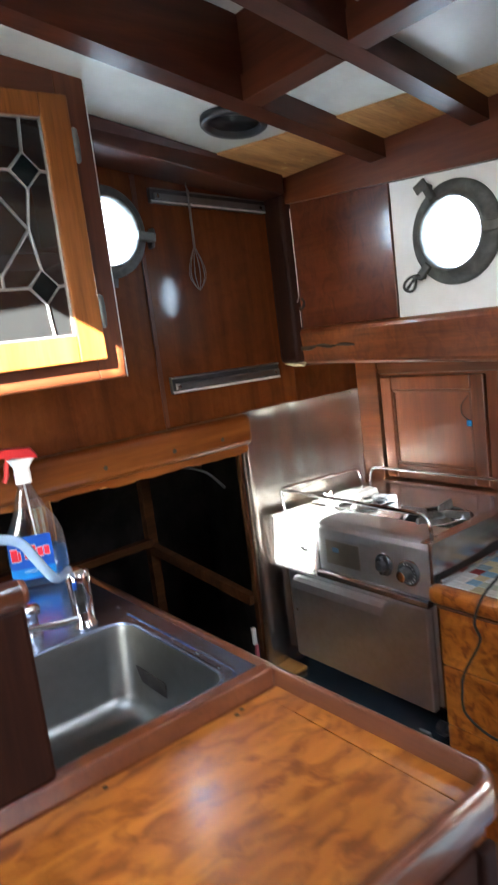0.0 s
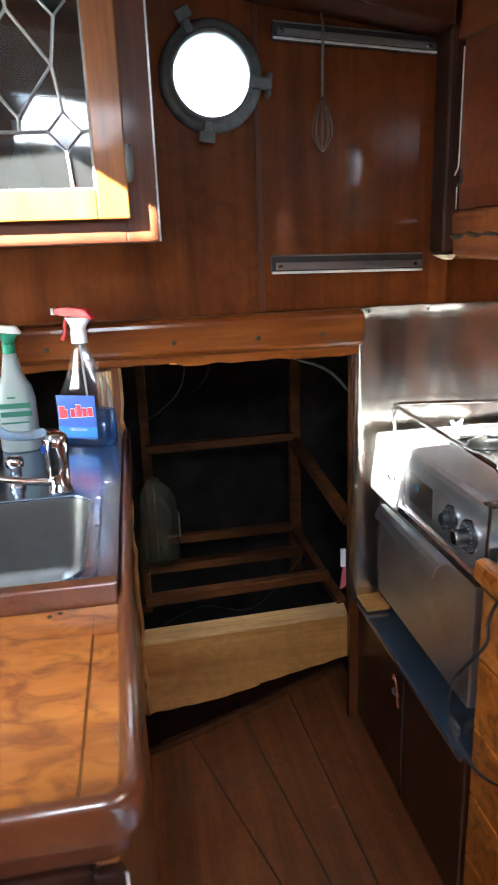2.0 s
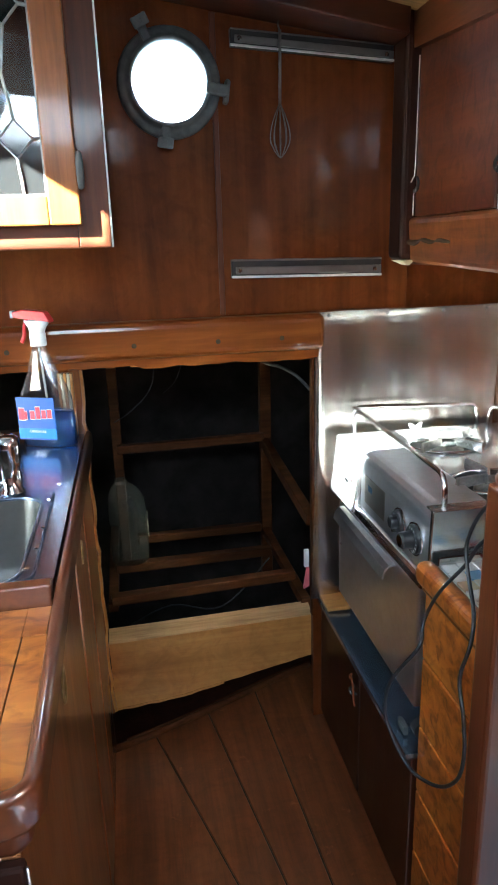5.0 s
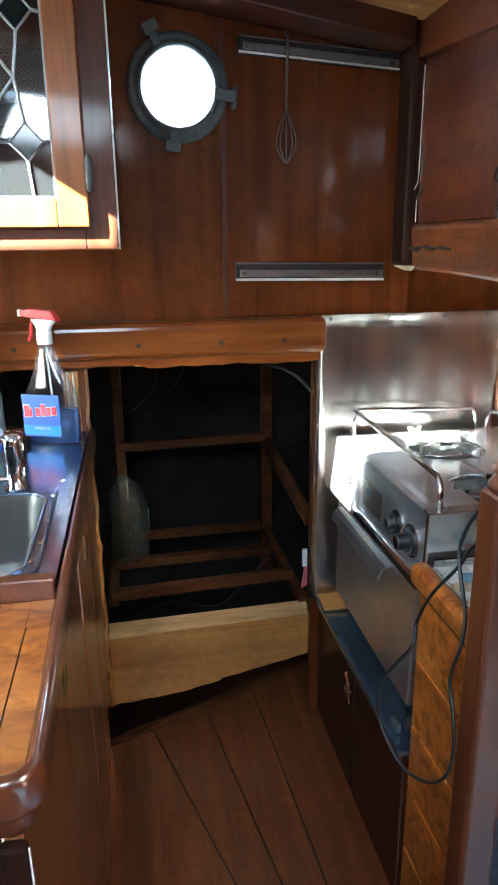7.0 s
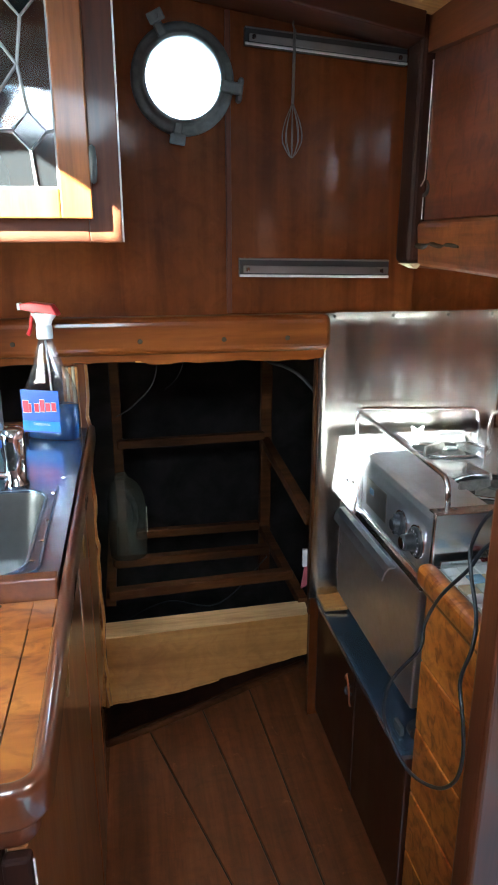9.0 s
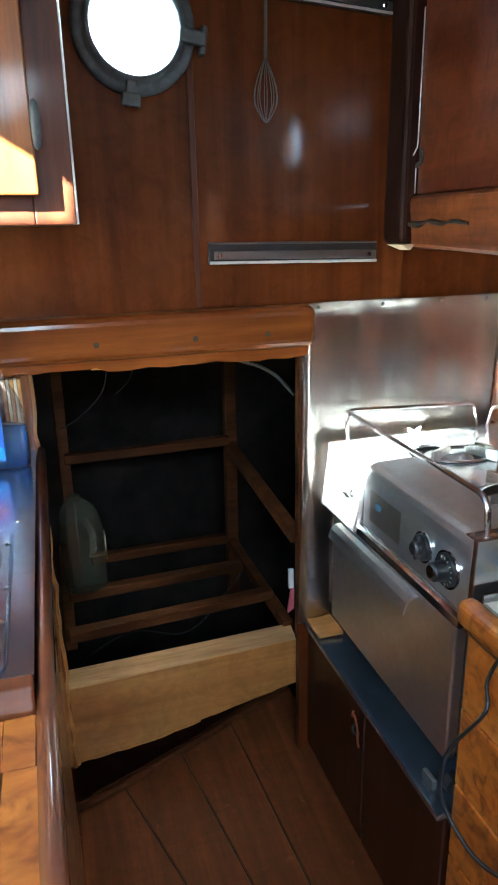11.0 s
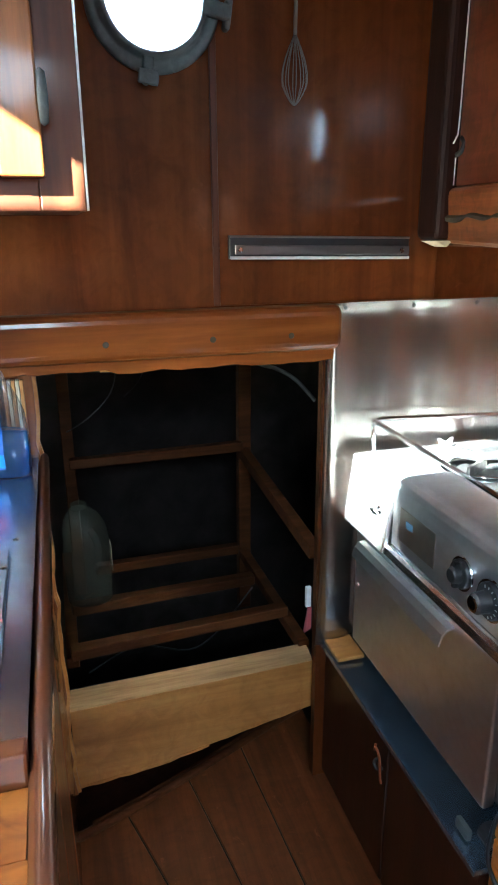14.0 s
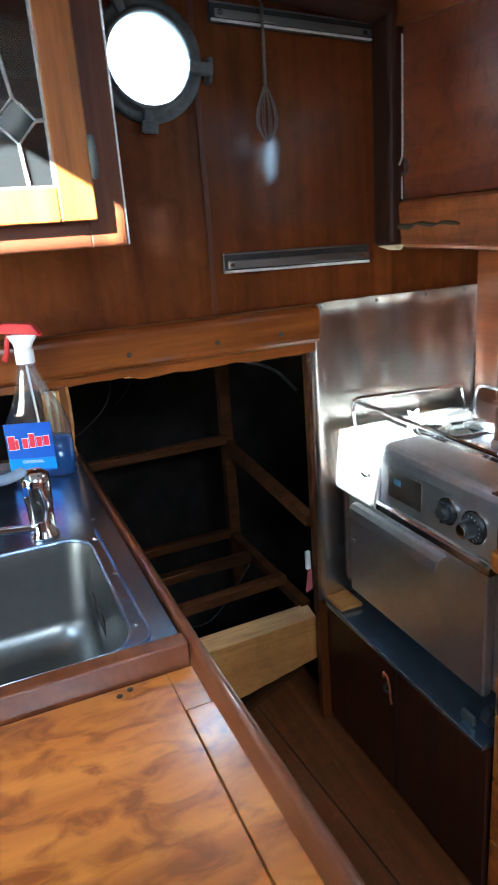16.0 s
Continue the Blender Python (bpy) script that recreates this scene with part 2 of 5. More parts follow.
BEAM_X = wood("dark_beam_lengthwise", (0.034, 0.008, 0.0035), (0.06, 0.014, 0.0055), (0.095, 0.025, 0.009), 0, 0.35, 0.25, grainy=0.4, sheen=0.3)
BEAM_Y = wood("dark_beam_fore_and_aft", (0.034, 0.008, 0.0035), (0.06, 0.014, 0.0055), (0.095, 0.025, 0.009), 1, 0.35, 0.25, grainy=0.4, sheen=0.3)
# locker mahogany darkened to carry the shade under the stove
SHADED_LOCKER = wood("shaded_locker_door", (0.022, 0.006, 0.003), (0.038, 0.0095, 0.004), (0.06, 0.016, 0.006), 2, 0.32, 0.3, grainy=0.3, sheen=0.35)
# dark wood; on the counter end and fiddle post it also carries shade
DARK_SHADED = wood("dark_shaded_mahogany", (0.016, 0.005, 0.003), (0.03, 0.009, 0.0045), (0.05, 0.015, 0.007), 2, 0.5, 0.0, grainy=0.4, sheen=0.15)
RACK_STEEL = steel("rack_steel", (0.24, 0.235, 0.23), 0.34, 0, 0.5)
CHROME = plain("chrome", (0.75, 0.76, 0.78), 0.07, 1.0, 0.06, 20, 0.02)
GALV = plain("galvanised_bronze", (0.10, 0.105, 0.10), 0.55, 0.3, 0.4, 25, 0.4)
LEAD = plain("lead_came", (0.28, 0.28, 0.27), 0.4, 0.8, 0.25, 60, 0.2)
BLACK = plain("black_plastic", (0.02, 0.02, 0.021), 0.35, 0, 0.3, 30, 0.05)
RUBBER = plain("black_rubber_flex", (0.009, 0.010, 0.012), 0.42, 0, 0.3, 50, 0.1)
IRON = plain("cast_iron", (0.035, 0.033, 0.032), 0.6, 0.3, 0.4, 40, 0.4)
BRASS = plain("tarnished_brass", (0.28, 0.22, 0.10), 0.4, 0.8, 0.4, 40, 0.2)
ALLOY = plain("burner_alloy", (0.34, 0.32, 0.29), 0.4, 0.7, 0.4, 45, 0.3)
COPPER = plain("copper_hook", (0.62, 0.24, 0.12), 0.35, 0.8, 0.25, 60, 0.1)
RED = plain("red_plastic", (0.62, 0.02, 0.025), 0.35, 0, 0.1, 30, 0.02)
GREEN = plain("green_plastic", (0.02, 0.22, 0.12), 0.35, 0, 0.1, 30, 0.02)
WHITE_PLASTIC = plain("white_plastic", (0.8, 0.8, 0.79), 0.35, 0, 0.06, 30, 0.02)
MILK = plain("milky_bottle_plastic", (0.30, 0.34, 0.32), 0.35, 0, 0.1, 12, 0.02)
LABEL_BLUE = plain("label_blue", (0.012, 0.085, 0.42), 0.3, 0, 0.2, 14, 0.01)
LABEL_CYAN = plain("label_light_blue", (0.02, 0.22, 0.58), 0.3, 0, 0.2, 14, 0.01)
LABEL_RED = plain("label_red", (0.7, 0.02, 0.04), 0.3, 0, 0.1, 14, 0.01)
LABEL_GREEN = plain("label_dark_green", (0.03, 0.14, 0.09), 0.4, 0, 0.1, 14, 0.01)
BLUE_LIQUID = clear("blue_cleaner", (0.12, 0.45, 0.98), 0.05, 0.06, 0.35)
CLEAR_PLASTIC = clear("clear_bottle", (0.95, 0.97, 0.97), 0.06, 0.22, 0.16)
JUG_PLASTIC, nt, b = nodes_of("hazy_jug")
haze = noise_of(nt, place(nt, (1, 1, 1)), 14, 5)
nt.links.new(ramp(nt, haze, [(0.3, (0.07, 0.07, 0.045)), (0.7, (0.125, 0.12, 0.08))]), b.inputs["Base Color"])
nt.links.new(ramp(nt, haze, [(0.3, (0.28,) * 3), (0.7, (0.45,) * 3)]), b.inputs["Alpha"])
b.inputs["Roughness"].default_value = 0.3
PANE = clear("window_glass", (0.96, 0.98, 0.98), 0.02, 0.05)
CUPBOARD_GLASS = clear("cupboard_glass", (0.72, 0.74, 0.74), 0.04, 0.10, 0.012, True)
BLACK_GLASS = plain("black_glass", (0.006, 0.01, 0.01), 0.1, 0, 0.2, 20, 0.0)
# plain steel given the blue of the sky it mirrors
SKY_TINTED_LEDGE = steel("sky_tinted_ledge", (0.34, 0.43, 0.54), 0.23, 1, 0.4, 0.91, 0.0, 0.16)
DAYLIGHT = glow("bright_daylight", (0.74, 0.86, 1.0), 1.3)
PAPER = plain("old_paper", (0.6, 0.53, 0.36), 0.7, 0, 0.2, 40, 0.1)
PINK = plain("pink_tag", (0.55, 0.12, 0.14), 0.6, 0, 0.2, 40, 0.1)
YELLOW = plain("yellow_green_plastic", (0.6, 0.62, 0.05), 0.45, 0, 0.2, 30, 0.05)
NAVY = plain("navy_black", (0.012, 0.015, 0.026), 0.85, 0, 0.4, 40, 0.3)
GROUT = plain("grout", (0.55, 0.55, 0.5), 0.7, 0, 0.2, 40, 0.2)


# ---- building helpers ----
def link(name, bm, material, smooth=False):
    d = bpy.data.meshes.new(name)
    bmesh.ops.recalc_face_normals(bm, faces=bm.faces)
    bm.to_mesh(d)
    bm.free()
    if smooth:
        d.polygons.foreach_set("use_smooth", [True] * len(d.polygons))
    d.materials.append(material)
    return new(name, d)


def part(name, bm, material, parent, label="", smooth=False):
    ob = link(name, bm, material, smooth)
    ob.parent = parent
    if parent.parent is None:
        ob.matrix_parent_inverse = Matrix.Translation(parent.location).inverted()
    return tagged(ob, label)


def thing(name, label, category, at=(0, 0, 0), group="", kind=""):
    ob = new(name)
    ob.empty_display_size = 0.05
    ob.location = at
    return tagged(ob, label, category, group, kind)


def structure(name, bm, material, label, category="wall", smooth=False):
    return tagged(link(name, bm, material, smooth), label, category, "", "structure")


def box(bm, x0, x1, y0, y1, z0, z1, bev=0.003, seg=2):
    m = Matrix.Translation(((x0 + x1) / 2, (y0 + y1) / 2, (z0 + z1) / 2)) @ Matrix.Diagonal((abs(x1 - x0), abs(y1 - y0), abs(z1 - z0), 1))
    vs = bmesh.ops.create_cube(bm, size=1, matrix=m)["verts"]
    if bev:
        es = list({e for v in vs for e in v.link_edges})
        bmesh.ops.bevel(bm, geom=es, offset=bev, segments=seg, affect="EDGES", profile=0.5)
    return bm


def boxed(*args, **kw):
    return box(bmesh.new(), *args, **kw)


def hexa(bm, low, high, bev=0.0, seg=2):
    """A solid between a lower and an upper ring of corners."""
    a = [bm.verts.new(p) for p in low]
    b = [bm.verts.new(p) for p in high]
    n = len(a)
    fs = [bm.faces.new(a[::-1]), bm.faces.new(b)]
    for i in range(n):
        fs.append(bm.faces.new((a[i], a[(i + 1) % n], b[(i + 1) % n], b[i])))
    if bev:
        bmesh.ops.bevel(bm, geom=list({e for f in fs for e in f.edges}), offset=bev, segments=seg, affect="EDGES", profile=0.5)
    return bm


def prism(bm, outline, axis, lo, hi, bev=0.0, seg=2):
    """An outline in the two other axes, drawn out along the axis."""
    def at(p, v):
        q = list(p)
        q.insert(axis, v)
        return q
    return hexa(bm, [at(p, lo) for p in outline], [at(p, hi) for p in outline], bev, seg)


def smoothed(pts, steps=6, closed=False):
    pts = [Vector(p) for p in pts]
    n = len(pts)
    out = []
    for i in range(n if closed else n - 1):
        g = (lambda k: pts[k % n]) if closed else (lambda k: pts[max(0, min(n - 1, k))])
        p0, p1, p2, p3 = g(i - 1), g(i), g(i + 1), g(i + 2)
        for s in range(steps):
            t = s / steps
            out.append(0.5 * ((2 * p1) + (p2 - p0) * t + (2 * p0 - 5 * p1 + 4 * p2 - p3) * t * t + (3 * p1 - p0 - 3 * p2 + p3) * t ** 3))
    if not closed:
        out.append(pts[-1])
    return out


def tube(bm, pts, r, seg=10, closed=False, flat=1.0):
    pts = [Vector(p) for p in pts]
    n = len(pts)
    rings, side = [], None
    for i, p in enumerate(pts):
        a = pts[(i - 1) % n] if closed or i else p
        b = pts[(i + 1) % n] if closed or i < n - 1 else p
        d = (b - a).normalized()
        if side is None:
            side = d.orthogonal().normalized()
        side = (side - d * side.dot(d)).normalized()
        up = d.cross(side)
        rad = r(i / max(1, n - 1)) if callable(r) else r
        rings.append([bm.verts.new(p + side * (rad * math.cos(2 * math.pi * k / seg)) + up * (rad * flat * math.sin(2 * math.pi * k / seg))) for k in range(seg)])
    for i in range(n if closed else n - 1):
        a, b = rings[i], rings[(i + 1) % n]
        for k in range(seg):
            bm.faces.new((a[k], a[(k + 1) % seg], b[(k + 1) % seg], b[k]))
    if not closed:
        bm.faces.new(rings[0][::-1])
        bm.faces.new(rings[-1])
    return bm


def rounded_path(pts, r, steps=5):
    """Straight legs joined by bends of radius about r."""
    pts = [Vector(p) for p in pts]
    out = [pts[0]]
    for a, b, c in zip(pts, pts[1:], pts[2:]):
        p, q = b + (a - b).normalized() * r, b + (c - b).normalized() * r
        for i in range(steps + 1):
            t = i / steps
            out.append((1 - t) ** 2 * p + 2 * t * (1 - t) * b + t * t * q)
    out.append(pts[-1])
    return out


def lathe(bm, profile, m=Matrix.Identity(4), seg=24, sx=1.0, sy=1.0):
    rings = []
    for r, z in profile:
        rings.append([bm.verts.new(m @ Vector((sx * max(r, 1e-5) * math.cos(2 * math.pi * k / seg), sy * max(r, 1e-5) * math.sin(2 * math.pi * k / seg), z))) for k in range(seg)])
    for a, b in zip(rings, rings[1:]):
        for k in range(seg):
            bm.faces.new((a[k], a[(k + 1) % seg], b[(k + 1) % seg], b[k]))
    bm.faces.new(rings[0][::-1])
    bm.faces.new(rings[-1])
    return bm


def round_rect(cx, cy, w, h, r, n=6):
    out = []
    for sx, sy, a0 in ((1, 1, 0), (-1, 1, 90), (-1, -1, 180), (1, -1, 270)):
        for i in range(n + 1):
            a = radians(a0 + 90 * i / n)
            out.append((cx + sx * (w / 2 - r) + r * math.cos(a), cy + sy * (h / 2 - r) + r * math.sin(a)))
    return out


def holed(bm, rect, hole, m, lo, hi):
    """A plate with a hole, in the plane of m, from depth lo to hi; rect: x0, y0, x1, y1; hole: a ring of points."""
    x0, y0, x1, y1 = rect
    cx, cy = sum(p[0] for p in hole) / len(hole), sum(p[1] for p in hole) / len(hole)
    hole = list(hole)
    corners = [(x1, y1), (x0, y1), (x0, y0), (x1, y0)]
    for c in corners:
        k = min(range(len(hole)), key=lambda i: abs(math.atan2(hole[i][1] - cy, hole[i][0] - cx) - math.atan2(c[1] - cy, c[0] - cx)))
        hole[k] = (*hole[k][:2], c)
    outer = []
    for p in hole:
        if len(p) == 3:
            outer.append(p[2])
            continue
        dx, dy = p[0] - cx, p[1] - cy
        t = min(((x1 if dx > 0 else x0) - cx) / dx if abs(dx) > 1e-9 else 1e9, ((y1 if dy > 0 else y0) - cy) / dy if abs(dy) > 1e-9 else 1e9)
        outer.append((cx + dx * t, cy + dy * t))
    rings = []
    for pts, z in ((outer, lo), (hole, lo), (hole, hi), (outer, hi)):
        rings.append([bm.verts.new(m @ Vector((p[0], p[1], z))) for p in pts])
    n = len(hole)
    for a, b in zip(rings, rings[1:] + rings[:1]):
        for k in range(n):
            bm.faces.new((a[k], a[(k + 1) % n], b[(k + 1) % n], b[k]))
    return bm


def circle(cx, cy, r, n=48):
    return [(cx + r * math.cos(2 * math.pi * i / n), cy + r * math.sin(2 * math.pi * i / n)) for i in range(n)]


def sweep(bm, profile, path):
    """An upright profile (out, up) carried along a level path of (x, y, z); out lies to the path's right."""
    path = [Vector(p) for p in path]
    rings = []
    for i, p in enumerate(path):
        d = (path[min(i + 1, len(path) - 1)] - path[max(i - 1, 0)]).normalized()
        side = d.cross(Vector((0, 0, 1))).normalized()
        rings.append([bm.verts.new(p + side * u + Vector((0, 0, v))) for u, v in profile])
    n = len(profile)
    for a, b in zip(rings, rings[1:]):
        for k in range(n):
            bm.faces.new((a[k], a[(k + 1) % n], b[(k + 1) % n], b[k]))
    bm.faces.new(rings[0][::-1])
    bm.faces.new(rings[-1])
    return bm


# planes: north wall (x, z) facing -y; east wall (y, z) facing -x
NORTH = Matrix(((1, 0, 0, 0), (0, 0, 1, 0), (0, 1, 0, 0), (0, 0, 0, 1)))
EAST = Matrix(((0, 0, 1, 0), (1, 0, 0, 0), (0, 1, 0, 0), (0, 0, 0, 1)))


def deck(x):
    """Height of the deckhead, cambered down to the hull side."""
    return 2.15 - 0.15 * (max(x, 0.3) - 0.9)


# ---- structure ----
FLOOR_Z = 0.145
wall_n = structure("wall_north", bmesh.new(), PANEL, "varnished mahogany bulkhead with a cut-out opening", "wall")
bm = bmesh.new()
box(bm, -1.6, 0.85, 1.70, 1.725, 1.275, 2.5, 0)
box(bm, 0.85, 1.112, 1.70, 1.725, 1.275, 1.79, 0)
box(bm, 0.85, 1.112, 1.70, 1.725, 2.04, 2.5, 0)
holed(bm, (0.85, 1.79, 1.112, 2.04), circle(1.009, 1.914, 0.092), NORTH, 1.70, 1.725)
box(bm, 1.112, 1.95, 1.702, 1.725, 1.275, 2.5, 0)
box(bm, 1.348, 1.95, 1.702, 1.725, 0.0, 1.275, 0)
box(bm, -1.6, 0.15, 1.70, 1.725, 0.0, 1.275, 0)
box(bm, 0.15, 0.735, 1.70, 1.725, 0.0, 1.125, 0)
box(bm, 0.69, 0.735, 1.705, 1.725, 1.125, 1.275, 0)
part("panelling", bm, PANEL, wall_n)
part("panel", boxed(1.117, 1.60, 1.696, 1.7015, 1.39, 2.06, 0.002), PANEL, wall_n)
part("cover_strip", boxed(1.106, 1.119, 1.694, 1.6995, 1.39, 2.06, 0.002), MAHOGANY, wall_n)

# ragged sawn edge at the side of the opening
rng = random.Random(5)
pts = [(0.737, 0.262), (0.737, 1.274)]
z = 1.274
while z > 0.27:
    pts.append((0.751 + rng.uniform(-0.0035, 0.004), z))
    z -= rng.uniform(0.018, 0.05)
pts.append((0.757, 0.262))
part("sawn_edge", prism(bmesh.new(), pts, 1, 1.700, 1.7165), PINE, wall_n, "pale ragged plywood edge")
# orange door wood imitates the light along this edge
part("lit_edge_lining", prism(bmesh.new(), [(p[0] - 0.007, p[1]) for p in pts[2:]] + [(0.72, 0.262), (0.72, 1.274)], 1, 1.6935, 1.6995), DOOR_WOOD, wall_n)
part("sawn_edge", boxed(1.343, 1.3475, 1.700, 1.72, 0.5, 1.274, 0.001), BATTEN, wall_n)

header = thing("header_beam", "orange varnished timber beam over the bulkhead opening", "beam", (0.7, 1.67, 1.29))
part("timber", boxed(-0.2, 1.366, 1.642, 1.6985, 1.297, 1.389, 0.02, seg=4), WARM_X, header)
lip = [(-0.2, 1.2965), (1.352, 1.2965), (1.352, 1.276)]
x = 1.345
while x > -0.19:
    lip.append((x, 1.274 + rng.uniform(-0.003, 0.004) + 0.006 * (x < 0.9)))
    x -= rng.uniform(0.015, 0.045)
part("rough_lower_edge", prism(bmesh.new(), lip, 1, 1.662, 1.6985), WARM_X, header, "orange board with a ragged sawn edge")
part("splinter_patch", boxed(0.872, 0.905, 1.664, 1.672, 1.277, 1.296, 0.001), PINE, header)
for px in (0.59, 0.885, 1.09, 1.251):
    part("plug", lathe(bmesh.new(), [(0.0062, 0), (0.0062, 0.003), (0.005, 0.004)], Matrix.Translation((px, 1.645, 1.332)) @ pose(0, 0, 0, 90), 12), DARK_RECESS, header, "dark peg hole")

# hull side above the stove
wall_e = structure("wall_east", bmesh.new(), MAHOGANY_Y, "mahogany-lined hull side", "wall")
bm = bmesh.new()
holed(bm, (0.93, 1.65, 1.195, 1.93), circle(1.062, 1.79, 0.098), EAST, 1.59, 1.603)
box(bm, 1.59, 1.603, -2.2, 0.93, 1.45, 2.3, 0)
box(bm, 1.59, 1.603, 1.195, 1.70, 1.50, 2.3, 0)
box(bm, 1.59, 1.603, 0.93, 1.195, 1.50, 1.65, 0)
box(bm, 1.59, 1.603, 0.93, 1.195, 1.93, 2.3, 0)
part("lining", bm, LINING, wall_e)
bm = bmesh.new()
holed(bm, (0.885, 1.608, 1.246, 1.96), circle(1.062, 1.79, 0.1), EAST, 1.583, 1.5885)
part("painted_board", bm, WHITE, wall_e, "white painted board round the porthole")
part("panel", boxed(1.577, 1.5885, 1.2475, 1.611, 1.613, 1.99, 0.002), LINING, wall_e)
part("fascia", hexa(bmesh.new(), [(1.56, 0.2, 1.86), (1.589, 0.2, 1.86), (1.589, 1.66, 1.978), (1.56, 1.66, 1.978)], [(1.555, 0.2, 2.12), (1.589, 0.2, 2.12), (1.589, 1.66, 2.12), (1.555, 1.66, 2.12)]), MAHOGANY_Y, wall_e)
part("lining_cleat", boxed(1.570, 1.577, 1.41, 1.44, 1.598, 1.606, 0.002), GALV, wall_e)

log = thing("beam_shelf", "heavy varnished log along the hull with a dark split", "beam", (1.6, 1.1, 1.5))
part("timber", hexa(bmesh.new(), [(1.572, -0.6, 1.43), (1.70, -0.6, 1.43), (1.70, 1.699, 1.508), (1.572, 1.699, 1.508)], [(1.562, -0.6, 1.604), (1.70, -0.6, 1.604), (1.70, 1.699, 1.612), (1.562, 1.699, 1.612)], 0.016, 3), LOG_Y, log)
crack = smoothed([(1.5655, 1.645, 1.556), (1.5655, 1.58, 1.552), (1.566, 1.54, 1.558), (1.566, 1.49, 1.553), (1.566, 1.45, 1.556), (1.566, 1.40, 1.552)], 6)
part("split", tube(bmesh.new(), crack, lambda t: 0.002 + 0.006 * abs(math.sin(t * 9)) * (1 - t * 0.6), 6), DARK_RECESS, log, "dark weathered split")

# locker front behind the stove
wall_l = structure("wall_locker", bmesh.new(), MAHOGANY, "mahogany locker front behind the stove", "wall")
bm = bmesh.new()
box(bm, 1.90, 1.95, -2.2, 1.702, 0.0, 1.52, 0)
part("backing", bm, LIT_LOCKER_RED, wall_l)
part("soffit", boxed(1.66, 1.95, -0.6, 1.70, 1.508, 1.53, 0), EDGE_RED, wall_l)
part("stile", boxed(1.878, 1.8995, 1.605, 1.6955, 1.06, 1.507, 0.003), EDGE_RED, wall_l)
part("stile", boxed(1.886, 1.8995, 1.165, 1.205, 1.06, 1.43, 0.003), LIT_LOCKER_RED, wall_l)
part("rail", boxed(1.884, 1.8995, 0.3, 1.604, 1.43, 1.507, 0.003), EDGE_RED, wall_l)
part("rail", boxed(1.86, 1.8995, 0.3, 1.604, 1.02, 1.078, 0.006), EDGE_RED, wall_l)


def locker_door(y0, y1, z0, z1, x):
    d = thing("locker_door", "framed mahogany locker door with a sunk panel", "door", (x, (y0 + y1) / 2, z0), "locker doors behind the stove")
    w = 0.045
    part("stile", boxed(x, x + 0.018, y0, y0 + w, z0, z1, 0.004), LIT_LOCKER_RED, d)
    part("stile", boxed(x, x + 0.018, y1 - w, y1, z0, z1, 0.004), LIT_LOCKER_RED, d)
    part("rail", boxed(x, x + 0.018, y0 + w + 0.0005, y1 - w - 0.0005, z0, z0 + w, 0.004), LIT_LOCKER_RED, d)
    part("rail", boxed(x, x + 0.018, y0 + w + 0.0005, y1 - w - 0.0005, z1 - w, z1, 0.004), LIT_LOCKER_RED, d)
    part("panel", boxed(x + 0.01, x + 0.017, y0 + w, y1 - w, z0 + w, z1 - w, 0.002), LIT_LOCKER_RED, d)
    bm = bmesh.new()
    for a, b, c, e in ((y0 + w, y1 - w, z0 + w, z0 + w + 0.008), (y0 + w, y1 - w, z1 - w - 0.008, z1 - w), (y0 + w, y0 + w + 0.008, z0 + w + 0.009, z1 - w - 0.009), (y1 - w - 0.008, y1 - w, z0 + w + 0.009, z1 - w - 0.009)):
        box(bm, x + 0.004, x + 0.0095, a, b, c, e, 0.002)
    part("bead", bm, EDGE_RED, d)
    return d


locker_door(1.21, 1.595, 1.085, 1.422, 1.8805)
locker_door(0.77, 1.16, 1.085, 1.422, 1.8805)
tag_thing = thing("key_fob", "small blue tag hanging on a thin dark cord", "key fob", (1.875, 1.26, 1.27))
part("cord", tube(bmesh.new(), smoothed([(1.878, 1.262, 1.36), (1.876, 1.285, 1.33), (1.876, 1.283, 1.30), (1.876, 1.262, 1.287)], 5), 0.0013, 6), BLACK, tag_thing)
part("tag", boxed(1.871, 1.877, 1.252, 1.268, 1.268, 1.286, 0.002), LABEL_CYAN, tag_thing)

# corner post between bulkhead and hull
post = thing("corner_post", "dark mahogany corner post with a chipped pale foot", "post", (1.575, 1.67, 1.49))
part("shaft", boxed(1.543, 1.5885, 1.612, 1.6955, 1.512, 2.06, 0.014, seg=3), DARK_SHADED, post)
part("chipped_foot", hexa(bmesh.new(), [(1.560, 1.614, 1.503), (1.570, 1.614, 1.499), (1.570, 1.66, 1.499), (1.560, 1.66, 1.503)], [(1.548, 1.613, 1.5105), (1.582, 1.613, 1.5115), (1.582, 1.68, 1.5115), (1.548, 1.68, 1.5105)]), PAPER, post, "bare chipped wood")
part("worn_edge", tube(bmesh.new(), smoothed([(1.5745, 1.6105, 1.96), (1.574, 1.610, 1.84), (1.5735, 1.610, 1.72), (1.569, 1.6095, 1.70), (1.564, 1.610, 1.69)], 5), 0.0016, 6), ALU, post, "pale worn arris")
part("worn_edge", tube(bmesh.new(), [(1.572, 1.610, 1.665), (1.572, 1.610, 1.615)], 0.0014, 6), ALU, post)
part("hook", tube(bmesh.new(), smoothed([(1.575, 1.613, 1.67), (1.575, 1.598, 1.675), (1.578, 1.594, 1.69), (1.578, 1.604, 1.70)], 5), 0.005, 8), IRON, post)

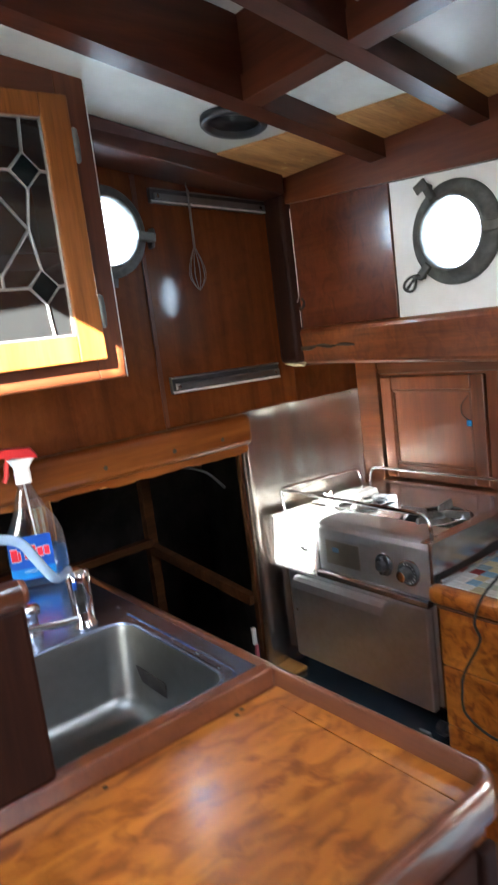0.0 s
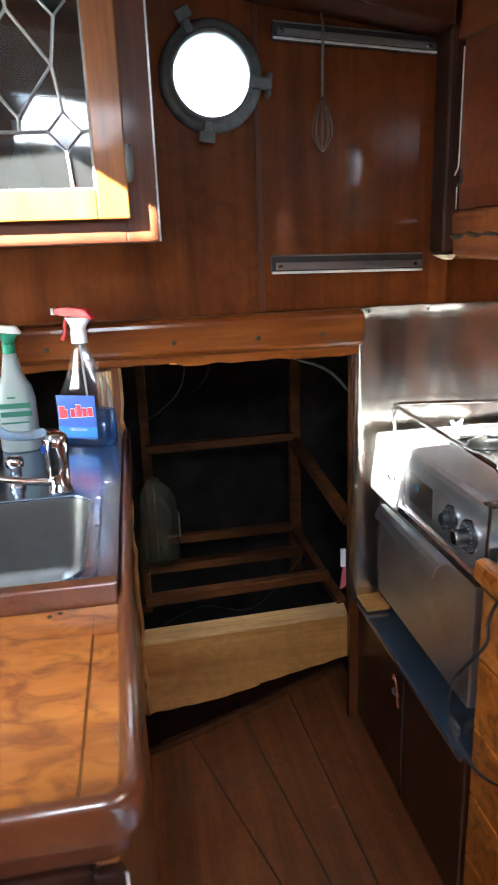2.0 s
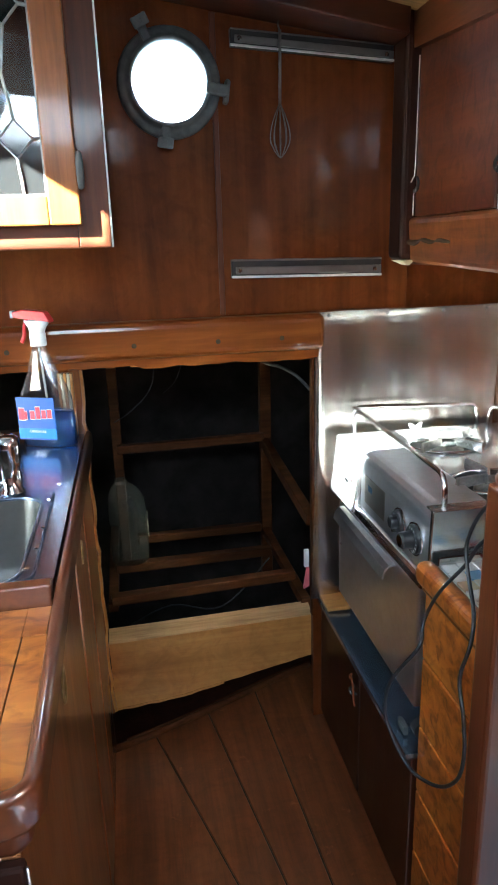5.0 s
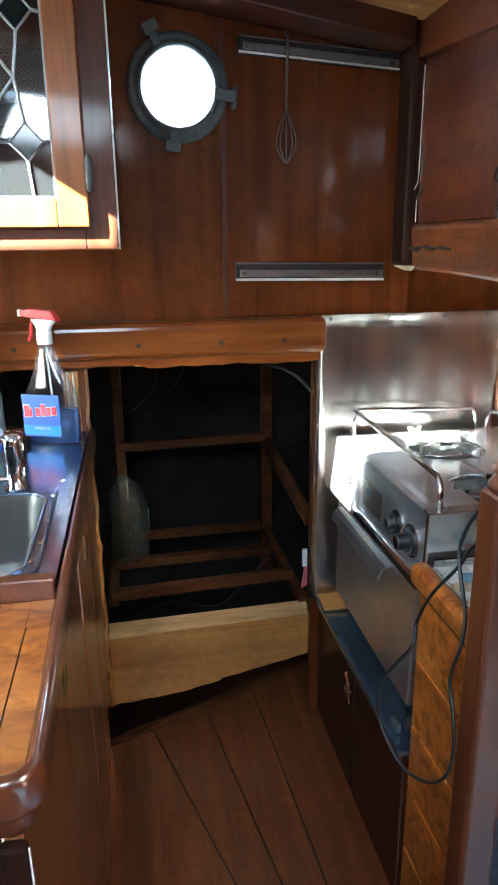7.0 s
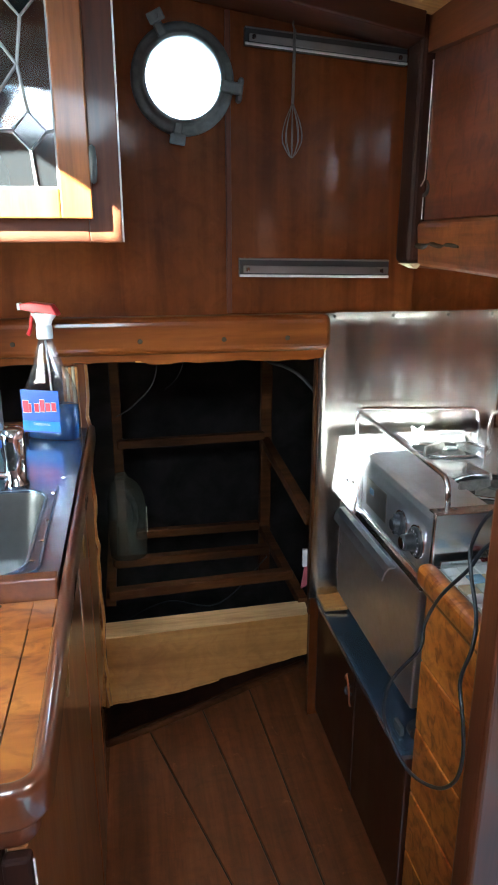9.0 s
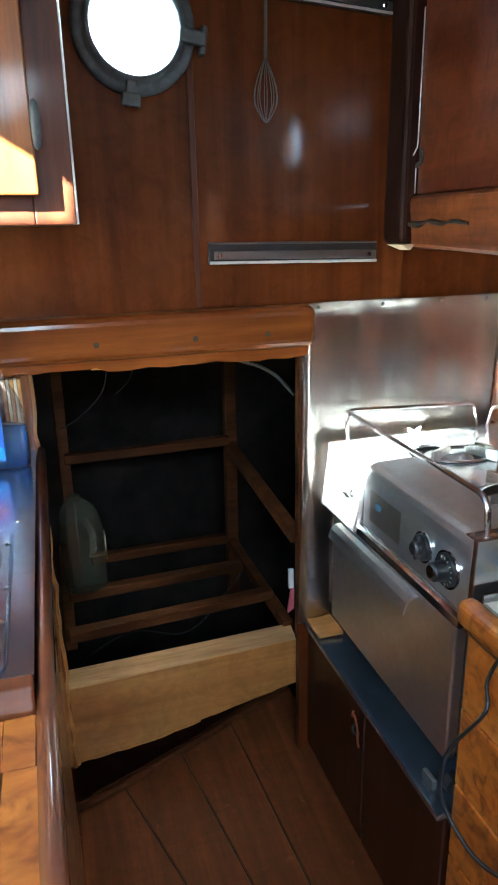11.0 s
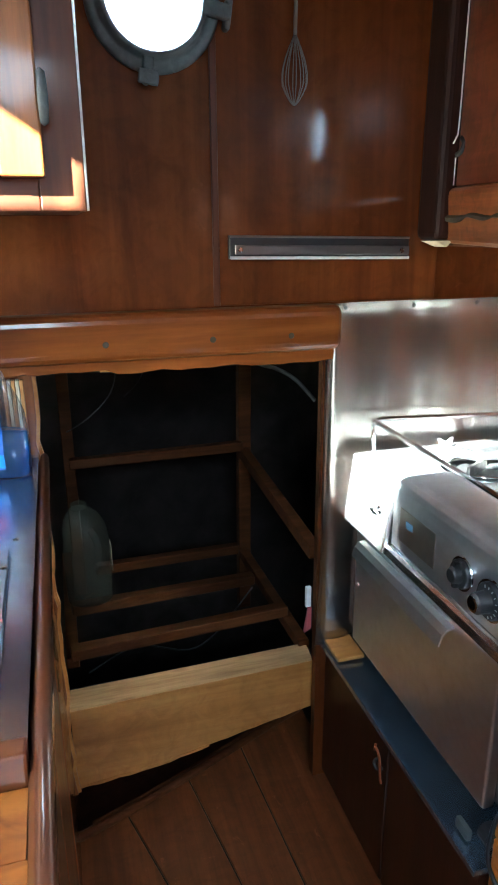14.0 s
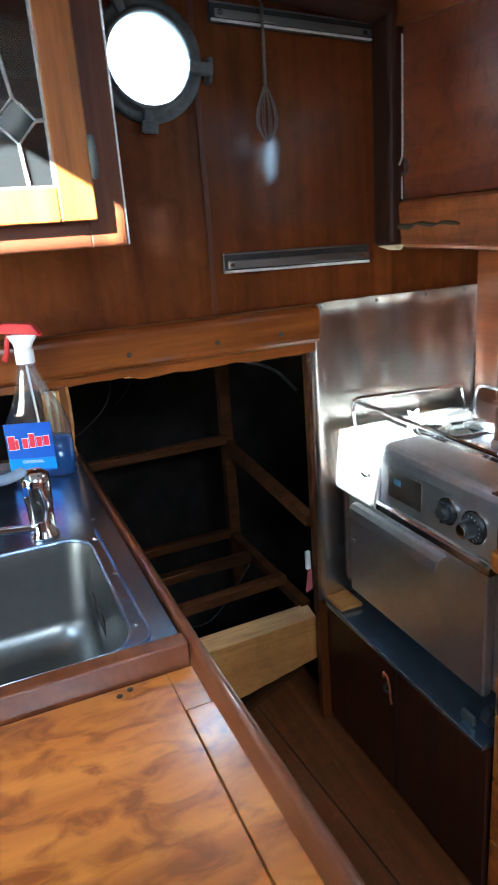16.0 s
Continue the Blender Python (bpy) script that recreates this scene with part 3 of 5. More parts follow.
# deckhead; its unseen hatch openings are shaped to cast the sun patches
ceiling = structure("ceiling", bmesh.new(), DECK_PAINT, "white painted cambered deckhead with an unseen hatch cut to shape sunlight", "ceiling")
bm = bmesh.new()
# gap behind the camera is added for the after fill lamp
for x0, x1, y0, y1 in ((0.3, 1.66, 1.205, 1.70), (1.105, 1.66, -0.6, 1.2045), (0.3, 1.1045, -0.6, 0.885), (0.3, 1.66, -2.2, -1.4), (0.3, 0.35, -1.4, -0.6), (0.95, 1.66, -1.4, -0.6)):
    hexa(bm, [(x0, y0, deck(x0)), (x1, y0, deck(x1)), (x1, y1, deck(x1)), (x0, y1, deck(x0))], [(x0, y0, deck(x0) + 0.03), (x1, y0, deck(x1) + 0.03), (x1, y1, deck(x1) + 0.03), (x0, y1, deck(x0) + 0.03)])
hexa(bm, [(0.28, 0.87, 2.33), (1.125, 0.87, 2.23), (1.125, 1.23, 2.23), (0.28, 1.23, 2.33)], [(0.28, 0.87, 2.35), (1.125, 0.87, 2.25), (1.125, 1.23, 2.25), (0.28, 1.23, 2.35)])
# hidden skirts keep stray sun out of the raised panel
for ys in (0.858, 1.231):
    hexa(bm, [(0.265, ys, deck(0.265) + 0.004), (1.13, ys, deck(1.13) + 0.004), (1.13, ys + 0.011, deck(1.13) + 0.004), (0.265, ys + 0.011, deck(0.265) + 0.004)], [(0.265, ys, 2.36), (1.13, ys, 2.26), (1.13, ys + 0.011, 2.26), (0.265, ys + 0.011, 2.36)])
for xs in (0.266, 1.126):
    box(bm, xs, xs + 0.01, 0.858, 1.242, deck(xs) + 0.006, 2.362 - 0.118 * (xs - 0.27), 0)
# unseen roof sheet; hole outlines are traced back from the sun patches
roof = bmesh.new()
for ring in ([(-1.6, -2.2), (0.3, -2.2), (0.3, 1.70), (-1.6, 1.70)],
             [(-0.65, -0.125), (-0.385, 0.047), (-0.09, 0.045), (-0.04, 0.175), (-0.10, 0.25), (-0.42, 0.25), (-0.65, 0.075)],
             [(-0.74, 0.575), (-0.205, 0.575), (-0.10, 0.65), (-0.10, 0.86), (-0.74, 0.86)]):
    vs = [roof.verts.new((x, y, 2.24)) for x, y in ring]
    for p, q in zip(vs, vs[1:] + vs[:1]):
        roof.edges.new((p, q))
bmesh.ops.triangle_fill(roof, use_beauty=True, use_dissolve=False, edges=roof.edges[:])
for v in bmesh.ops.extrude_face_region(roof, geom=roof.faces[:])["geom"]:
    if isinstance(v, bmesh.types.BMVert):
        v.co.z = 2.252
sheet = bpy.data.meshes.new("sun_cut_roof")
roof.to_mesh(sheet)
roof.free()
bm.from_mesh(sheet)
ceiling.data.clear_geometry()
bmesh.ops.recalc_face_normals(bm, faces=bm.faces)
bm.to_mesh(ceiling.data)
bm.free()
edge = lambda y: 1.292 + 0.215 * (1.6 - y)
bare = [(edge(1.60), 1.60), (edge(1.40) + 0.008, 1.40), (edge(0.9), 0.9), (edge(0.3), 0.3), (1.60, 0.3), (1.60, 1.60)]
structure("deckhead_boards", hexa(bmesh.new(), [(x, y, deck(x) - 0.006) for x, y in bare], [(x, y, deck(x) - 0.001) for x, y in bare]), DECKHEAD_WOOD, "bare varnished plywood along the deck edge", "ceiling")


def deck_beam(y0, y1, x0=-1.6, x1=1.60, drop=0.05):
    b = thing("deck_beam", "dark red varnished deck beam", "beam", ((x0 + x1) / 2, y0, 2.1), "deck beams")
    bm = bmesh.new()
    for a, c in ((x0, 0.3), (0.3, x1)):
        k, m = 0.08 * (a - 0.8), 0.08 * (c - 0.8)
        hexa(bm, [(a, y0 + k, deck(a) - drop), (c, y0 + m, deck(c) - drop), (c, y1 + m, deck(c) - drop), (a, y1 + k, deck(a) - drop)], [(a, y0 + k, deck(a) - 0.001), (c, y0 + m, deck(c) - 0.001), (c, y1 + m, deck(c) - 0.001), (a, y1 + k, deck(a) - 0.001)])
    part("timber", bm, BEAM_X, b)
    return b


deck_beam(1.168, 1.219)
deck_beam(0.885, 0.931)
deck_beam(0.59, 0.64, x0=0.0)
for y0, y1 in ((0.958, 1.194), (0.667, 0.911)):
    c = thing("carlin", "dark red fore-and-aft timber between deck beams", "beam", (1.13, y0, 2.06), "carlins")
    part("timber", hexa(bmesh.new(), [(1.092, y0 + 0.001, deck(1.1) - 0.05), (1.138, y0 + 0.001, deck(1.138) - 0.05), (1.138, y1 - 0.001, deck(1.138) - 0.05), (1.092, y1 - 0.001, deck(1.1) - 0.05)], [(1.092, y0 + 0.001, deck(1.1) - 0.001), (1.138, y0 + 0.001, deck(1.138) - 0.001), (1.138, y1 - 0.001, deck(1.138) - 0.001), (1.092, y1 - 0.001, deck(1.1) - 0.001)]), BEAM_Y, c)
coaming = thing("coaming", "dark mahogany coaming lining the raised deckhead panel", "trim", (0.7, 1.05, 2.16), "", "structure")
for (xa, ya), (xb, yb) in (((0.3, 1.150), (1.10, 1.192)), ((0.3, 0.87), (1.10, 0.912))):
    part("board", hexa(bmesh.new(), [(xa, ya, deck(xa) - 0.0005), (xb, yb, deck(xb) - 0.0005), (xb, yb + 0.02, deck(xb) - 0.0005), (xa, ya + 0.02, deck(xa) - 0.0005)], [(xa, ya, 2.328), (xb, yb, 2.231), (xb, yb + 0.02, 2.231), (xa, ya + 0.02, 2.328)]), BEAM_X, coaming)
for xa in (0.282, 1.1015):
    part("board", boxed(xa, xa + 0.016, 0.872, 1.20, deck(xa + 0.016) - 0.0005, 2.345 - 0.118 * (xa - 0.28), 0), BEAM_Y, coaming)
cornice = thing("cornice", "dark mahogany cornice along the bulkhead top", "trim", (1.2, 1.64, 2.04), "", "structure")
part("board", hexa(bmesh.new(), [(0.3, 1.51, deck(0.3) - 0.058), (1.54, 1.588, deck(1.54) - 0.058), (1.54, 1.693, deck(1.54) - 0.058), (0.3, 1.693, deck(0.3) - 0.058)], [(0.3, 1.49, deck(0.3) - 0.001), (1.54, 1.585, deck(1.54) - 0.001), (1.54, 1.693, deck(1.54) - 0.001), (0.3, 1.693, deck(0.3) - 0.001)], 0.004), BEAM_X, cornice)
vent = thing("deck_vent", "round black deck ventilator in the white deckhead", "vent", (1.21, 1.372, 2.09))
vm = Matrix.Translation((1.21, 1.372, deck(1.21))) @ pose(0, 0, 0, 0, 8.5, 0)
part("collar", lathe(bmesh.new(), [(0.078, -0.001), (0.078, -0.014), (0.072, -0.019), (0.062, -0.016), (0.058, -0.004)], vm, 40), BLACK, vent, smooth=True)
part("bowl", lathe(bmesh.new(), [(0.058, -0.006), (0.04, -0.0035), (0.012, -0.002), (0.006, -0.008), (0.001, -0.009)], vm, 32), BLACK, vent, smooth=True)

# unseen cabin shell, added to close the room behind the camera
shell = structure("wall_south", bmesh.new(), MAHOGANY, "unseen plain mahogany cabin end, added as closure", "wall")
bm = bmesh.new()
box(bm, -1.6, 1.95, -2.25, -2.2, 0.0, 2.5, 0)
part("lining", bm, MAHOGANY, shell)
bm = bmesh.new()
box(bm, -1.65, -1.6, -2.25, 1.725, 0.0, 1.3, 0)
box(bm, -1.65, -1.6, -2.25, 1.725, 2.0, 2.5, 0)
# window gap is added for the west fill lamp
box(bm, -1.65, -1.6, -2.25, -0.30, 1.3, 2.0, 0)
box(bm, -1.65, -1.6, 0.80, 1.725, 1.3, 2.0, 0)
wall_w = structure("wall_west", bm, MAHOGANY, "unseen mahogany cabin side with an added window", "wall")

# cabin sole
outline = [(-1.6, -2.2), (1.42, -2.2), (1.42, 1.965), (1.30, 1.912), (1.19, 1.862), (1.035, 1.793), (0.90, 1.735), (0.77, 1.688), (0.70, 1.684), (-1.6, 1.684)]
structure("floor", hexa(bmesh.new(), [(x, y, 0.07) for x, y in outline], [(x, y, FLOOR_Z - 0.008) for x, y in outline]), DARK_RECESS, "worn varnished cabin sole boards", "floor")
floor_ob = bpy.data.objects["floor"]
back = lambda x: float(np.interp(x, [0.70, 0.77, 0.90, 1.035, 1.19, 1.30, 1.42], [1.682, 1.686, 1.733, 1.791, 1.860, 1.910, 1.963]))
seams = [(0.60, 0.60), (0.86, 1.16), (1.028, 1.205), (1.192, 1.262), (1.415, 1.41)]
for (a0, a1), (b0, b1) in zip(seams, seams[1:]):
    g = 0.0025
    low = [(a1 + g, 0.75), (b1 - g, 0.75), (b0 - g, back(b0)), (a0 + g, back(a0))]
    part("plank", hexa(bmesh.new(), [(x, y, FLOOR_Z - 0.0075) for x, y in low], [(x, y, FLOOR_Z) for x, y in low], 0.0015, 1), FLOOR, floor_ob)
for k in range(6):
    part("plank", boxed(0.3 + k * 0.19, 0.487 + k * 0.19, -2.2, 0.748, FLOOR_Z - 0.0075, FLOOR_Z, 0.0015, seg=1), FLOOR, floor_ob)
trim = [(0.735, 1.676, FLOOR_Z + 0.004), (0.80, 1.698, FLOOR_Z + 0.004), (0.90, 1.736, FLOOR_Z + 0.005), (1.035, 1.794, FLOOR_Z + 0.005), (1.19, 1.863, FLOOR_Z + 0.005), (1.30, 1.913, FLOOR_Z + 0.005), (1.40, 1.955, FLOOR_Z + 0.005)]
part("edge_strip", tube(bmesh.new(), smoothed(trim, 5), 0.012, 8), BATTEN, floor_ob, "worn batten along the sole's cut edge", True)

structure("floor_bearer", prism(bmesh.new(), [(0.70, 1.69), (1.42, 1.97), (1.42, 2.30), (0.70, 2.20)], 2, 0.06, 0.085), DARK_SHADED, "dark wooden bearer below the sole's cut edge", "floor")

# space behind the bulkhead; near-black lining colour stands in for its shade
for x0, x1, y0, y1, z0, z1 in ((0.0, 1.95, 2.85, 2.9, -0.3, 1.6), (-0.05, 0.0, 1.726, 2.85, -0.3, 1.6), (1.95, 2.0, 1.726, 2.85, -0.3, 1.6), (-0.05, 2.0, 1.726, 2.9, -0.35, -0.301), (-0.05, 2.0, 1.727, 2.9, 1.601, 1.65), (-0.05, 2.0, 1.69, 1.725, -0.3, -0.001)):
    structure("wall_hull", boxed(x0, x1, y0, y1, z0, z1, 0), HULL_SHADE, "hull lining behind the bulkhead, coloured near black for shade", "wall")
structure("ground", boxed(-60, 60, -60, 60, -1.2, -1.0, 0), plain("harbour_water", (0.05, 0.08, 0.09), 0.2), "dull water around the boat", "water")
for name, m in (("backdrop_north", [(-3.0, 3.6, 1.3), (5.0, 3.6, 1.3), (5.0, 3.6, 7.0), (-3.0, 3.6, 7.0)]), ("backdrop_east", [(1.69, 0.5, 1.616), (1.69, 1.695, 1.616), (1.69, 1.695, 2.3), (1.69, 0.5, 2.3)])):
    bm = bmesh.new()
    bm.faces.new([bm.verts.new(p) for p in m])
    structure(name, bm, DAYLIGHT, "blank white daylight outside the porthole", "backdrop")
bm = bmesh.new()
box(bm, 0.6, 1.5, 1.726, 3.6, 1.66, 1.70, 0)
structure("deck_outside", bm, WHITE, "pale side deck outside", "deck")


# ---- portholes ----
def porthole(centre, plane, depth, glass_r, outer_r, hinge_at, dog_at, label):
    """A round opening port; plane maps (u, v, depth) into the room."""
    c = centre
    p = thing("porthole", label, "porthole", plane @ Vector((c[0], c[1], depth)), "portholes")
    m = plane @ Matrix.Translation((c[0], c[1], depth)) @ Matrix.Diagonal((1, 1, -1, 1))
    prof = [(outer_r, 0.0), (outer_r, 0.008), (outer_r - 0.006, 0.013), (outer_r - 0.014, 0.014), (glass_r + 0.012, 0.016), (glass_r + 0.010, 0.027), (glass_r + 0.004, 0.030), (glass_r, 0.026), (glass_r, -0.012), (outer_r - 0.02, -0.012)]
    bm = bmesh.new()
    rings = []
    for r, z in prof:
        rings.append([bm.verts.new(m @ Vector((r * math.cos(2 * math.pi * k / 56), r * math.sin(2 * math.pi * k / 56), z))) for k in range(56)])
    for a, b in zip(rings, rings[1:] + rings[:1]):
        for k in range(56):
            bm.faces.new((a[k], a[(k + 1) % 56], b[(k + 1) % 56], b[k]))
    part("ring", bm, GALV, p, smooth=True)
    g = part("glass", lathe(bmesh.new(), [(glass_r + 0.002, 0.004), (glass_r + 0.002, 0.010)], m, 48), PANE, p)
    g.visible_shadow = False
    a = radians(hinge_at)
    h = m @ Matrix.Rotation(a, 4, "Z") @ Matrix.Translation((outer_r, 0, 0))
    bm = bmesh.new()
    box(bm, -0.035, 0.018, -0.012, 0.012, 0.014, 0.034, 0.004)
    box(bm, 0.008, 0.020, -0.026, 0.026, 0.001, 0.026, 0.005)
    bm.transform(h)
    part("hinge", bm, GALV, p)
    for ang, kind in dog_at:
        q = m @ Matrix.Rotation(radians(ang), 4, "Z") @ Matrix.Translation((outer_r + 0.004, 0, 0))
        bm = bmesh.new()
        box(bm, -0.03, 0.014, -0.010, 0.010, 0.012, 0.026, 0.004)
        lathe(bm, [(0.007, 0.001), (0.007, 0.04), (0.005, 0.043)], Matrix.Translation((0.008, 0, 0)), 12)
        bm.transform(q)
        dog = part("dog", bm, GALV, p, "screw-down clamp")
        bm = bmesh.new()
        if kind == "ring":
            tube(bm, [(0.030 + 0.021 * math.cos(2 * math.pi * k / 20), 0.015 * math.sin(2 * math.pi * k / 20), 0.036 + 0.004 * math.sin(4 * math.pi * k / 20)) for k in range(20)], 0.0035, 7, True)
            box(bm, 0.010, 0.050, -0.003, 0.003, 0.033, 0.040, 0.002)
        else:
            box(bm, -0.004, 0.020, -0.018, 0.018, 0.036, 0.042, 0.003)
        bm.transform(q)
        part("wing_nut", bm, IRON if kind == "ring" else GALV, dog)
    return p


porthole((1.009, 1.914), NORTH, 1.6995, 0.084, 0.117, -8, [(117, "flat"), (262, "flat")], "round grey metal porthole glowing with daylight")
porthole((1.062, 1.79), EAST, 1.5825, 0.080, 0.119, 182, [(62, "flat"), (318, "ring")], "round grey metal porthole in the white board")

# ---- knife racks and whisk ----
def knife_rack(x0, x1, z0, z1, tilt, y=1.6955):
    k = thing("knife_rack", "magnetic steel knife rack screwed to the bulkhead", "knife rack", ((x0 + x1) / 2, y, z0), "knife racks")
    h = z1 - z0
    def bar(a, b, lo, hi, front, back_y, mat, name, lab=""):
        part(name, hexa(bmesh.new(), [(a, front, z0 + lo * h), (b, front, z0 + lo * h + tilt), (b, back_y, z0 + lo * h + tilt), (a, back_y, z0 + lo * h)], [(a, front, z0 + hi * h), (b, front, z0 + hi * h + tilt), (b, back_y, z0 + hi * h + tilt), (a, back_y, z0 + hi * h)], 0.0012, 1), mat, k, lab)
    bar(x0, x1, 0.0, 1.0, y - 0.014, y, BLACK, "backing")
    bar(x0 + 0.010, x1 - 0.002, 0.20, 0.60, y - 0.020, y - 0.0142, RACK_STEEL, "steel_face")
    bar(x0, x1, 0.0, 0.14, y - 0.019, y - 0.0142, ALU, "lower_rail", "bright metal lip")
    bar(x0, x1, 0.90, 1.0, y - 0.017, y - 0.0142, RACK_STEEL, "upper_rail")
    for px, dz in ((x0 + 0.02, 0), (x1 - 0.02, tilt)):
        part("screw", lathe(bmesh.new(), [(0.005, 0), (0.005, 0.0012), (0.003, 0.002)], Matrix.Translation((px, y - 0.0202, z0 + h * 0.4 + dz)) @ pose(0, 0, 0, 90), 12), CHROME, k)
    return k


knife_rack(1.136, 1.523, 1.480, 1.525, -0.006)
knife_rack(1.150, 1.540, 1.989, 2.026, -0.027)

whisk = thing("whisk", "wire balloon whisk hanging from the upper knife rack", "whisk", (1.263, 1.66, 1.75))
wx, wy = 1.262, 1.668
part("handle", tube(bmesh.new(), [(wx, wy, 2.02), (wx, wy, 1.99), (wx - 0.001, wy, 1.93), (wx - 0.002, wy, 1.868)], 0.0033, 10), RACK_STEEL, whisk, smooth=True)
part("hook", tube(bmesh.new(), smoothed([(wx, wy, 2.018), (wx - 0.004, wy, 2.032), (wx + 0.002, wy + 0.002, 2.045), (wx + 0.01, wy + 0.01, 2.040)], 6), 0.002, 8), RACK_STEEL, whisk, smooth=True)
for k in range(5):
    a = math.pi * k / 5 + 0.2
    loop = []
    for s in range(25):
        u = s / 24 * 2 - 1
        r = 0.030 * (1 - abs(u) ** 2.2) ** 0.5 if abs(u) < 1 else 0
        side = 1 if u > 0 else -1
        w = 0.0245 * math.sin(math.pi * (1 - abs(u)) ** 0.75) * side if abs(u) > 0.5 else 0.0245 * math.sin(math.pi * 0.5 ** 0.75) * (u / 0.5)
        zz = 1.872 - 0.119 * (1 - abs(u) ** 1.5) ** 0.75
        loop.append((wx - 0.002 + w * math.cos(a), wy - 0.0 + w * math.sin(a) * 0.7, zz))
    part("wire", tube(bmesh.new(), loop, 0.0009, 6), RACK_STEEL, whisk, smooth=True)

# ---- hanging cupboard with leaded glass ----
CY = 1.40
cup = thing("hanging_cupboard", "dark mahogany hanging cupboard with leaded glass doors", "cupboard", (0.2, 1.55, 1.56))
part("side", boxed(0.838, 0.856, CY + 0.0185, 1.699, 1.5625, 2.16, 0.002), MAHOGANY, cup)
part("side", boxed(-0.7, -0.682, CY + 0.0185, 1.699, 1.5625, 2.16, 0.002), MAHOGANY, cup)
part("bottom", boxed(-0.68, 0.837, CY + 0.0185, 1.699, 1.5625, 1.577, 0.001), MAHOGANY_X, cup)
part("shelf", boxed(-0.68, 0.837, CY + 0.06, 1.699, 1.83, 1.842, 0.001), MAHOGANY_X, cup)
part("stile", boxed(0.795, 0.857, CY, CY + 0.018, 1.561, 2.2, 0.002), MAHOGANY, cup)
part("stile", boxed(0.425, 0.47, CY, CY + 0.018, 1.61, 2.1, 0.002), MAHOGANY, cup)
part("rail", boxed(-0.7, 0.7945, CY, CY + 0.018, 1.561, 1.612, 0.002), MAHOGANY_X, cup)
part("rail", boxed(-0.7, 0.7945, CY, CY + 0.018, 2.10, 2.2, 0.002), MAHOGANY_X, cup)
part("edge_bead", tube(bmesh.new(), [(0.858, CY + 0.003, 1.562), (0.858, CY + 0.003, 2.15)], 0.0022, 8), WHITE_PLASTIC, cup, "pale corner line", True)


def glazed_door(cx):
    d0, d1, z0, z1 = cx - 0.182, cx + 0.182, 1.604, 2.112
    f, b = CY - 0.030, CY - 0.0015
    gw, gz0, gz1 = 0.124, 1.657, 2.068
    dr = part("door", boxed(d0, cx - gw, f, b, z0, z1, 0.003), DOOR_WOOD, cup, "warm-stained cupboard door with leaded glass")
    part("stile", boxed(cx + gw, d1, f, b, z0, z1, 0.003), DOOR_WOOD, dr)
    part("rail", boxed(cx - gw + 0.0004, cx + gw - 0.0004, f + 0.001, b, z0, gz0, 0.003), DOOR_WOOD, dr)
    part("rail", boxed(cx - gw + 0.0004, cx + gw - 0.0004, f + 0.001, b, gz1, z1, 0.003), DOOR_WOOD, dr)
    y = (f + b) / 2
    part("glass", boxed(cx - gw, cx + gw, y, y + 0.003, gz0, gz1, 0), CUPBOARD_GLASS, dr)
    mid = (gz0 + gz1) / 2
    def came(pts, r=0.0032):
        part("lead_came", tube(bmesh.new(), [(cx + u, y - 0.002, v) for u, v in pts], r, 6), LEAD, dr)
    for s in (-1, 1):
        for t in (-1, 1):
            zc = mid + t * -0.108
            dx, dz = 0.030, 0.033
            ring = [(s * 0.078 - dx, zc), (s * 0.078, zc + dz), (s * 0.078 + dx, zc), (s * 0.078, zc - dz)]
            part("black_diamond", prism(bmesh.new(), [(cx + u, v) for u, v in ring], 1, y - 0.003, y - 0.0005), BLACK_GLASS, dr, "black glass diamond")
            came(ring + ring[:1])
            came([(s * 0.078, zc + t * dz), (s * 0.066, mid)])
            came([(s * 0.078, zc - t * dz), (s * 0.083, gz0 if t > 0 else gz1)])
            came([(s * 0.078 + s * dx, zc), (s * gw, zc + t * 0.002)])
            came([(0, mid - t * 0.085), (s * 0.066, mid)])
    for t in (-1, 1):
        zc = mid - t * 0.108
        came([(-0.048, zc), (0.048, zc)])
        came([(0, zc), (0, mid - t * 0.085)])
    for s in (-1, 1):
        came([(s * gw, gz0), (s * gw, gz1)], 0.004)
    came([(-gw, gz0), (gw, gz0)], 0.004)
    came([(-gw, gz1), (gw, gz1)], 0.004)
    for hz in (1.70, 2.02):
        part("hinge", lathe(bmesh.new(), [(0.001, -0.034), (0.006, -0.030), (0.0075, -0.012), (0.0075, 0.012), (0.006, 0.030), (0.001, 0.034)], Matrix.Translation((d1 + 0.005, f + 0.004, hz)), 10), GALV, dr, smooth=True)
    return dr


glazed_door(0.622)
glazed_door(0.242)
bm = bmesh.new()
box(bm, 0.50, 0.52, CY + 0.08, CY + 0.10, 1.5775, 1.74, 0.003)
lathe(bm, [(0.034, 1.5775), (0.038, 1.60), (0.034, 1.70), (0.012, 1.75), (0.012, 1.80)], Matrix.Translation((0.60, CY + 0.14, 0)), 16)
tagged(link("bottle", bm, MILK, True), "pale bottle standing in the glazed cupboard", "bottle")

# ---- steel splash sheet ----
splash = thing("splash_sheet", "streaky stainless steel splash sheet behind the stove", "splashback", (1.6, 1.695, 0.57))
bm = bmesh.new()
nx, nz = 80, 20
grid = []
